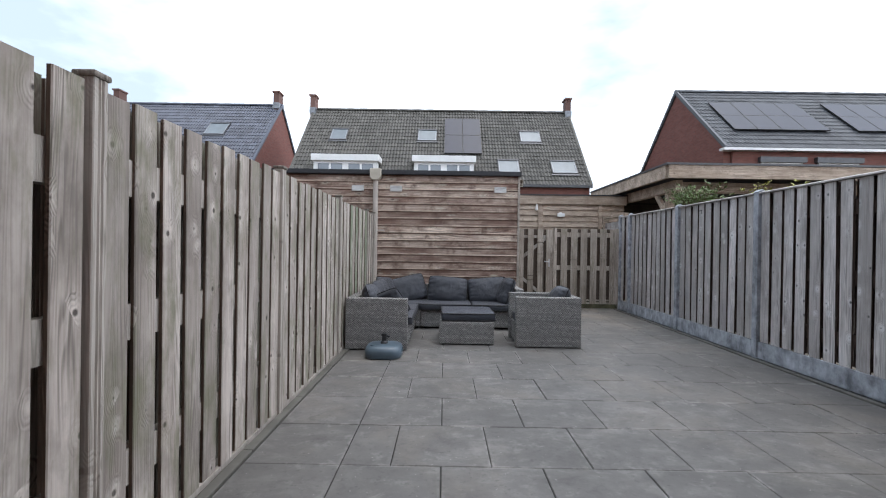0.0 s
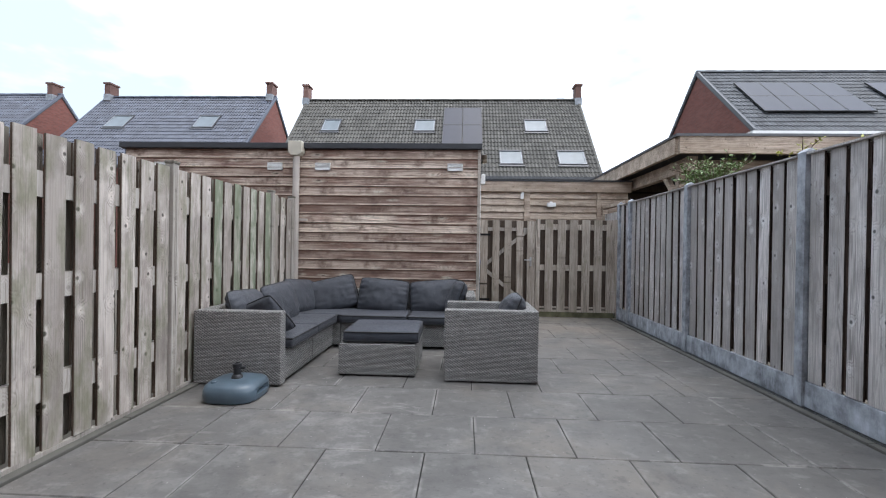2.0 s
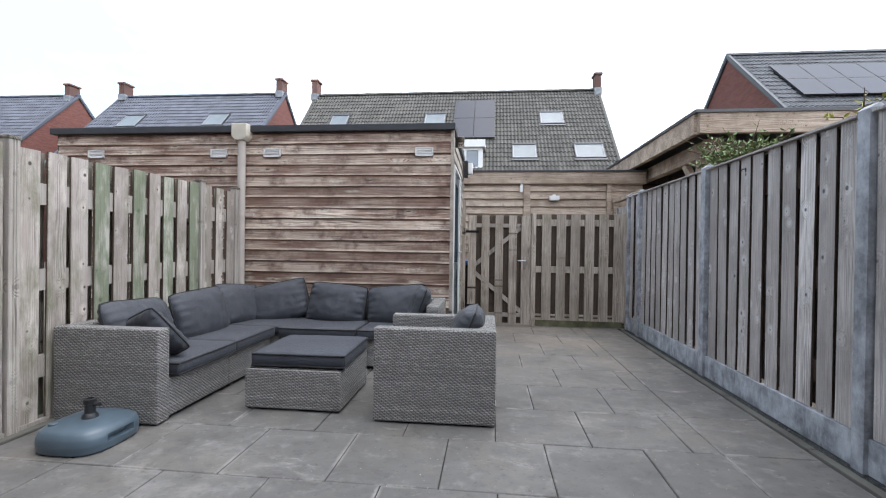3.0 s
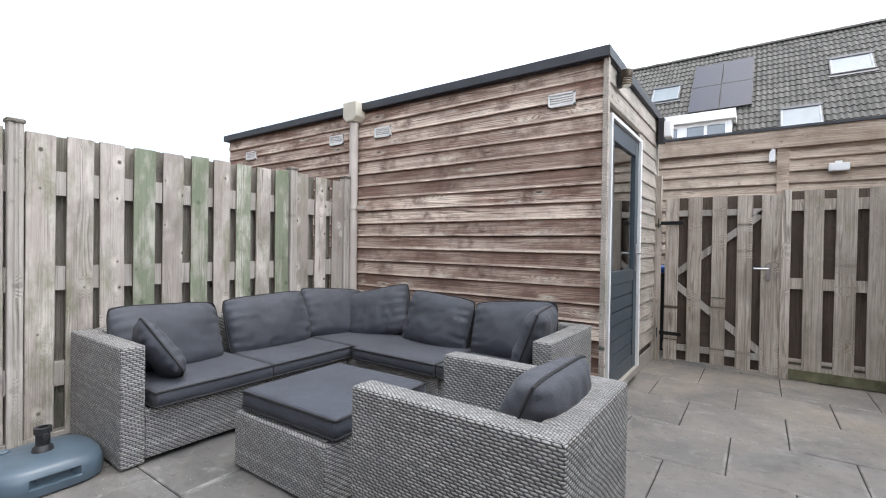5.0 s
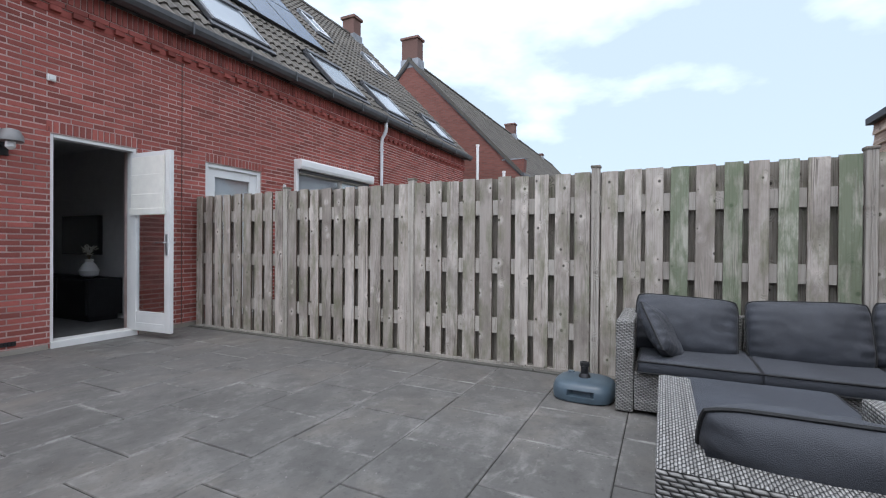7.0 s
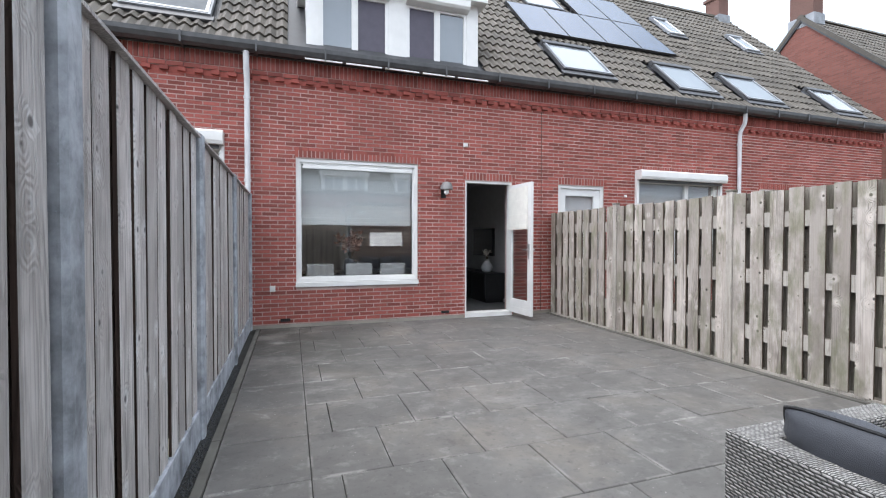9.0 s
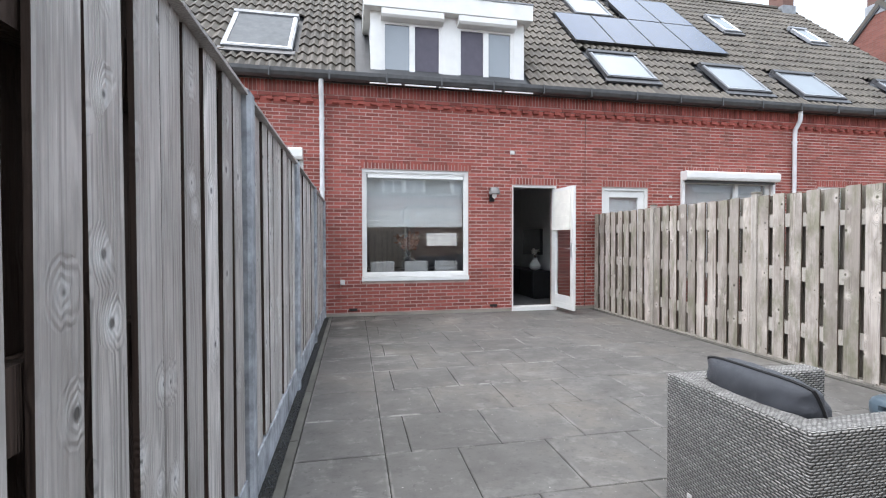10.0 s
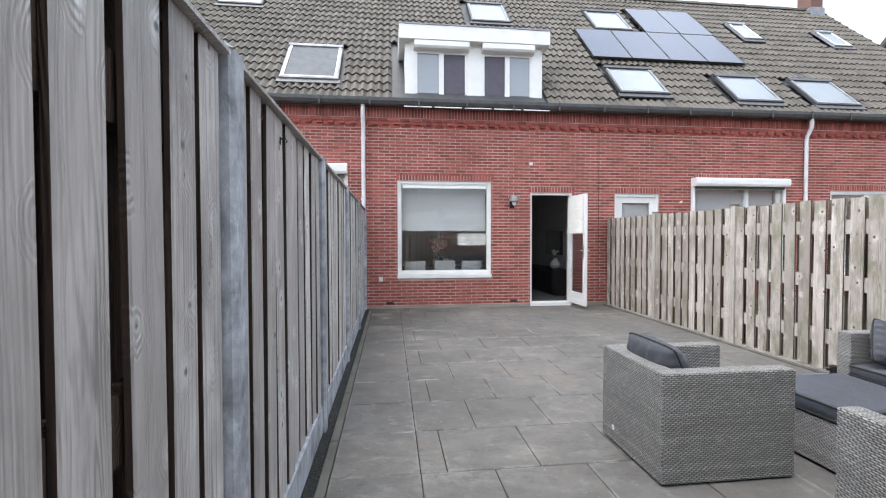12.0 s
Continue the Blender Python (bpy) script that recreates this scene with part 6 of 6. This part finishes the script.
back = "plump charcoal back cushion with piped edge"
lift = SEAT + 0.105 + 0.19
for k, y in enumerate((5.12, 5.85, 6.50)):
    cushion(back, 0.67 if k < 2 else 0.60, 0.43, 0.225, 0.0, 20 + k, (-1.075, y, lift - 0.02), (70 + 3 * (k % 2), (3, -2, 5)[k], 90 + (4, -3, -14)[k]), G2, "back_cushion")
for k, x in enumerate((-0.76, -0.08, 0.60)):
    cushion(back, 0.64, 0.43, 0.225, 0.0, 30 + k, (x, 6.73, lift - 0.02), (71 + 3 * (k % 2), (-13, 4, -5)[k], (20, -3, 3)[k]), G2, "back_cushion")
cushion("charcoal pillow leaning on the wicker arm", 0.42, 0.38, 0.14, 0.1, 40, (-0.84, 4.96, lift - 0.05), (58, 22, 160), "", "pillow")
cushion("charcoal pillow leaning on the arm near the shed", 0.44, 0.42, 0.19, 0.05, 41, (0.87, 6.50, lift), (70, 0, -80), "", "pillow")
cushion("charcoal back cushion of the wicker armchair", 0.52, 0.44, 0.23, 0.0, 42, (1.41, 5.315, lift - 0.03), (68, 0, -90), "", "back_cushion")

# ---- parasol base ----
pb = thing("parasol_base", "blue-grey plastic parasol base filled with water", "parasol base", at=(-0.83, 4.43, 0))


def base_ring(rx, ry, z, n=48, notch=0.0):
    pts = []
    for k in range(n):
        a = 2 * math.pi * k / n
        c, s_ = math.cos(a), math.sin(a)
        e = 0.62
        x, y = rx * math.copysign(abs(c) ** e, c), ry * math.copysign(abs(s_) ** e, s_)
        if notch and abs(y) < 0.075 and abs(x) > rx * 0.8:
            x *= 1 - notch
        pts.append((x, y, z))
    return pts


s = Shape()
rings = [base_ring(0.195, 0.205, 0.0), base_ring(0.21, 0.22, 0.012), base_ring(0.215, 0.225, 0.05, notch=0.0), base_ring(0.215, 0.225, 0.055, notch=0.2), base_ring(0.213, 0.223, 0.09, notch=0.2), base_ring(0.210, 0.220, 0.095, notch=0.0),
         base_ring(0.203, 0.213, 0.118), base_ring(0.18, 0.19, 0.135), base_ring(0.12, 0.13, 0.145), base_ring(0.05, 0.05, 0.148)]
n = len(rings[0])
for ring in rings:
    s.v += ring
for i in range(len(rings) - 1):
    for j in range(n):
        a, b = i * n + j, i * n + (j + 1) % n
        s.f.append((a, b, b + n, a + n))
s.f += [tuple(range(n - 1, -1, -1)), tuple(range((len(rings) - 1) * n, len(rings) * n))]
part("tank", s, PLASTIC, pb, smooth=True)
part("socket", lathe([(0.045, 0.0), (0.04, 0.02), (0.029, 0.03), (0.029, 0.085), (0.036, 0.088), (0.036, 0.115), (0.022, 0.118), (0.022, 0.05)], 20), BLACK, pb, smooth=True, at=(0, 0, 0.146))
part("clamp_knob", Shape().tube([(0.03, 0, 0.23), (0.065, 0, 0.23)], 0.012, 10), BLACK, pb)
part("filler_cap", lathe([(0.025, 0.0), (0.025, 0.012), (0.02, 0.016)], 16), PLASTIC, pb, at=(-0.12, -0.12, 0.137))

# ---- paving stones ----
STEP = 0.5925


def stone_mesh(w, h, k):
    g, e, t = 0.0035, 0.004, 0.022
    a, b = w / 2 - g, h / 2 - g
    s = Shape()
    s.v = [(-a, -b, -t), (a, -b, -t), (a, b, -t), (-a, b, -t), (-a, -b, -e), (a, -b, -e), (a, b, -e), (-a, b, -e),
           (-a + e, -b + e, 0), (a - e, -b + e, 0), (a - e, b - e, 0), (-a + e, b - e, 0)]
    s.f = [(8, 9, 10, 11)] + [(i, (i + 1) % 4, 4 + (i + 1) % 4, 4 + i) for i in range(4)] + [(4 + i, 4 + (i + 1) % 4, 8 + (i + 1) % 4, 8 + i) for i in range(4)]
    return s.mesh("paving_stone", PAVING)


stone_cache = {}


def stone(x0, x1, y0, y1):
    key = (round(x1 - x0, 3), round(y1 - y0, 3))
    if key not in stone_cache:
        stone_cache[key] = stone_mesh(*key, 0)
    link("paving_stone", stone_cache[key], floor, "", ((x0 + x1) / 2, (y0 + y1) / 2, rng.uniform(-0.002, 0.0015)), (rng.uniform(-0.12, 0.12), rng.uniform(-0.12, 0.12), rng.uniform(-0.08, 0.08)))


row = 0
y = 4.76 - 10 * STEP
while y < 8.98:
    y0, y1 = max(y, -1.03), min(y + STEP, 8.98)
    if y1 - y0 > 0.05:
        b_course = round((y - 4.76) / STEP) % 2 == 0
        xs = [-0.73] + [x for x in [(0.452 if b_course else 0.156) + STEP * k for k in range(-3, 6)] if -0.60 < x < 2.90] + [2.985]
        edge_left, edge_right = -1.298, 3.528
        limit = 6.97
        for a, b in zip([edge_left] + xs, xs + [edge_right]):
            stone(a, b, y0, y1)
    y += STEP

# ---- brick courses of the house wall ----
BW, BH, BED = 0.208, 0.0465, 0.0625


def brick_spans(z):
    """Bricks of one course in running bond, cut at the openings."""
    course = round(z / BED)
    x = WALL_RIGHT - (0.11 if course % 2 else 0.0)
    holes = [(h[0] - 0.004, h[1] + 0.004) for h in OPENINGS if h[2] < z + BH and h[3] + 0.105 > z]
    while x < WALL_LEFT:
        spans = [(max(x, WALL_RIGHT), min(x + BW, WALL_LEFT))]
        for a, b in holes:
            nxt = []
            for p, q in spans:
                if q <= a or p >= b:
                    nxt.append((p, q))
                else:
                    if p < a:
                        nxt.append((p, a))
                    if q > b:
                        nxt.append((b, q))
            spans = nxt
        for p, q in spans:
            if q - p > 0.006:
                yield p, q, abs(q - p - BW) < 1e-6
        x += BW + 0.0135


whole = Shape().box(-BW / 2, BW / 2, -0.02, 0.0, 0, BH).mesh("brick", BRICK)
rest = Shape()
singles = 0
z = 0.005
while z < 3.66:
    for p, q, full in brick_spans(z):
        jitter = rng.uniform(-0.0025, 0.0015)
        if full and singles < 300 and -1.25 < p and q < 1.12 and z < 2.75:
            link("brick", whole, facade, "", ((p + q) / 2, FY + jitter, z), (0, rng.uniform(-0.25, 0.25), 0))
            singles += 1
        else:
            rest.box(p, q, FY - 0.02, FY + jitter, z, z + BH)
    z += BED
# soldier course, saw-tooth course and the heads of the openings
x = WALL_RIGHT
while x < WALL_LEFT:
    rest.box(x, x + 0.0475, FY - 0.02, FY + 0.028 + rng.uniform(-0.002, 0.001), 3.83, 4.02)
    x += 0.0625
x = WALL_RIGHT
while x < WALL_LEFT:
    rest.box(x, x + 0.105, FY - 0.02, FY + 0.055, 3.69, 3.745)
    x += 0.215
x = WALL_RIGHT
while x < WALL_LEFT:
    rest.box(x, x + BW, FY - 0.02, FY + 0.034, 3.758, 3.812)
    x += BW + 0.0105
for h in OPENINGS:
    head = 0.005 + BED * math.ceil((h[3] + 0.11) / BED) - 0.014
    x = h[0] - 0.05
    while x < h[1] + 0.0:
        rest.box(x, x + 0.0475, FY - 0.02, FY + rng.uniform(-0.002, 0.001), h[3] + 0.012, head)
        x += 0.0625
bricks = link("brick_courses", raw_mesh("brick_courses", rest.v, rest.f, BRICK), facade)
tagged(bricks, kind="stuff")
part("wall_base", Shape().box(WALL_RIGHT, -0.66, FY - 0.012, FY + 0.006, -0.04, 0.05).box(0.28, WALL_LEFT, FY - 0.012, FY + 0.006, -0.04, 0.05), PLINTH, facade)
part("cornice_core", Shape().box(WALL_RIGHT, WALL_LEFT, FY - 0.012, FY + 0.016, 3.75, 4.03), MORTAR, facade)
part("cornice_bed", Shape().box(WALL_RIGHT, WALL_LEFT, FY - 0.012, FY + 0.004, 3.672, 3.75), BRICK, facade)
part("movement_joint", Shape().box(-1.232, -1.223, FY - 0.004, FY + 0.002, 0, 3.66), plain("dark_joint", (0.05, 0.035, 0.03), 0.9), facade)
part("eaves_soffit", Shape().box(WALL_RIGHT, WALL_LEFT, -1.02, -0.97, 4.03, 4.16), FASCIA, facade)

# ---- roof tiles of the terrace ----
near, far = [], []
for x, d in places:
    (near if -3.6 < x < 5.4 and d > LEN - 2.2 and len(near) < 300 else far).append((x, d))
vs, fs = tpl
tile_mesh = raw_mesh("roof_tile", vs, fs, ROOF_NEAR)
for x, d in near:
    link("roof_tile", tile_mesh, roof, "", (x, RIDGE_Y + d * math.cos(ANG), RIDGE_Z + 0.01 - d * math.sin(ANG)), (rng.uniform(-0.3, 0.3), rng.uniform(-0.4, 0.4), rng.uniform(-0.4, 0.4)))
joined_tiles("roof_tiles", far, tpl, (0, RIDGE_Y, RIDGE_Z + 0.01), ANG, 1, ROOF_NEAR, roof)

# ---- small things ----
tag = thing("maker_tag", "tiny white tag on the wicker armchair", "tag", at=(1.637, 5.12, 0.10))
part("plate", Shape().box(0, 0.004, -0.014, 0.014, 0, 0.03), WHITE, tag)
part("rivet", Shape().tube([(0.004, 0, 0.015), (0.007, 0, 0.015)], 0.004, 8), STEEL, tag)
hook = thing("hook", "black iron hook screwed to the grey fence", "hook", at=(RX - 0.002, 5.86, 1.88))
hook.scale = (0.5, 0.6, 0.6)
part("plate", Shape().box(-0.006, 0.0, -0.012, 0.012, -0.03, 0.03), IRON, hook)
part("bar", Shape().tube([(-0.004, 0, 0.015), (-0.05, 0, 0.015), (-0.065, 0, 0.0), (-0.055, 0, -0.015)], 0.006, 8), IRON, hook)
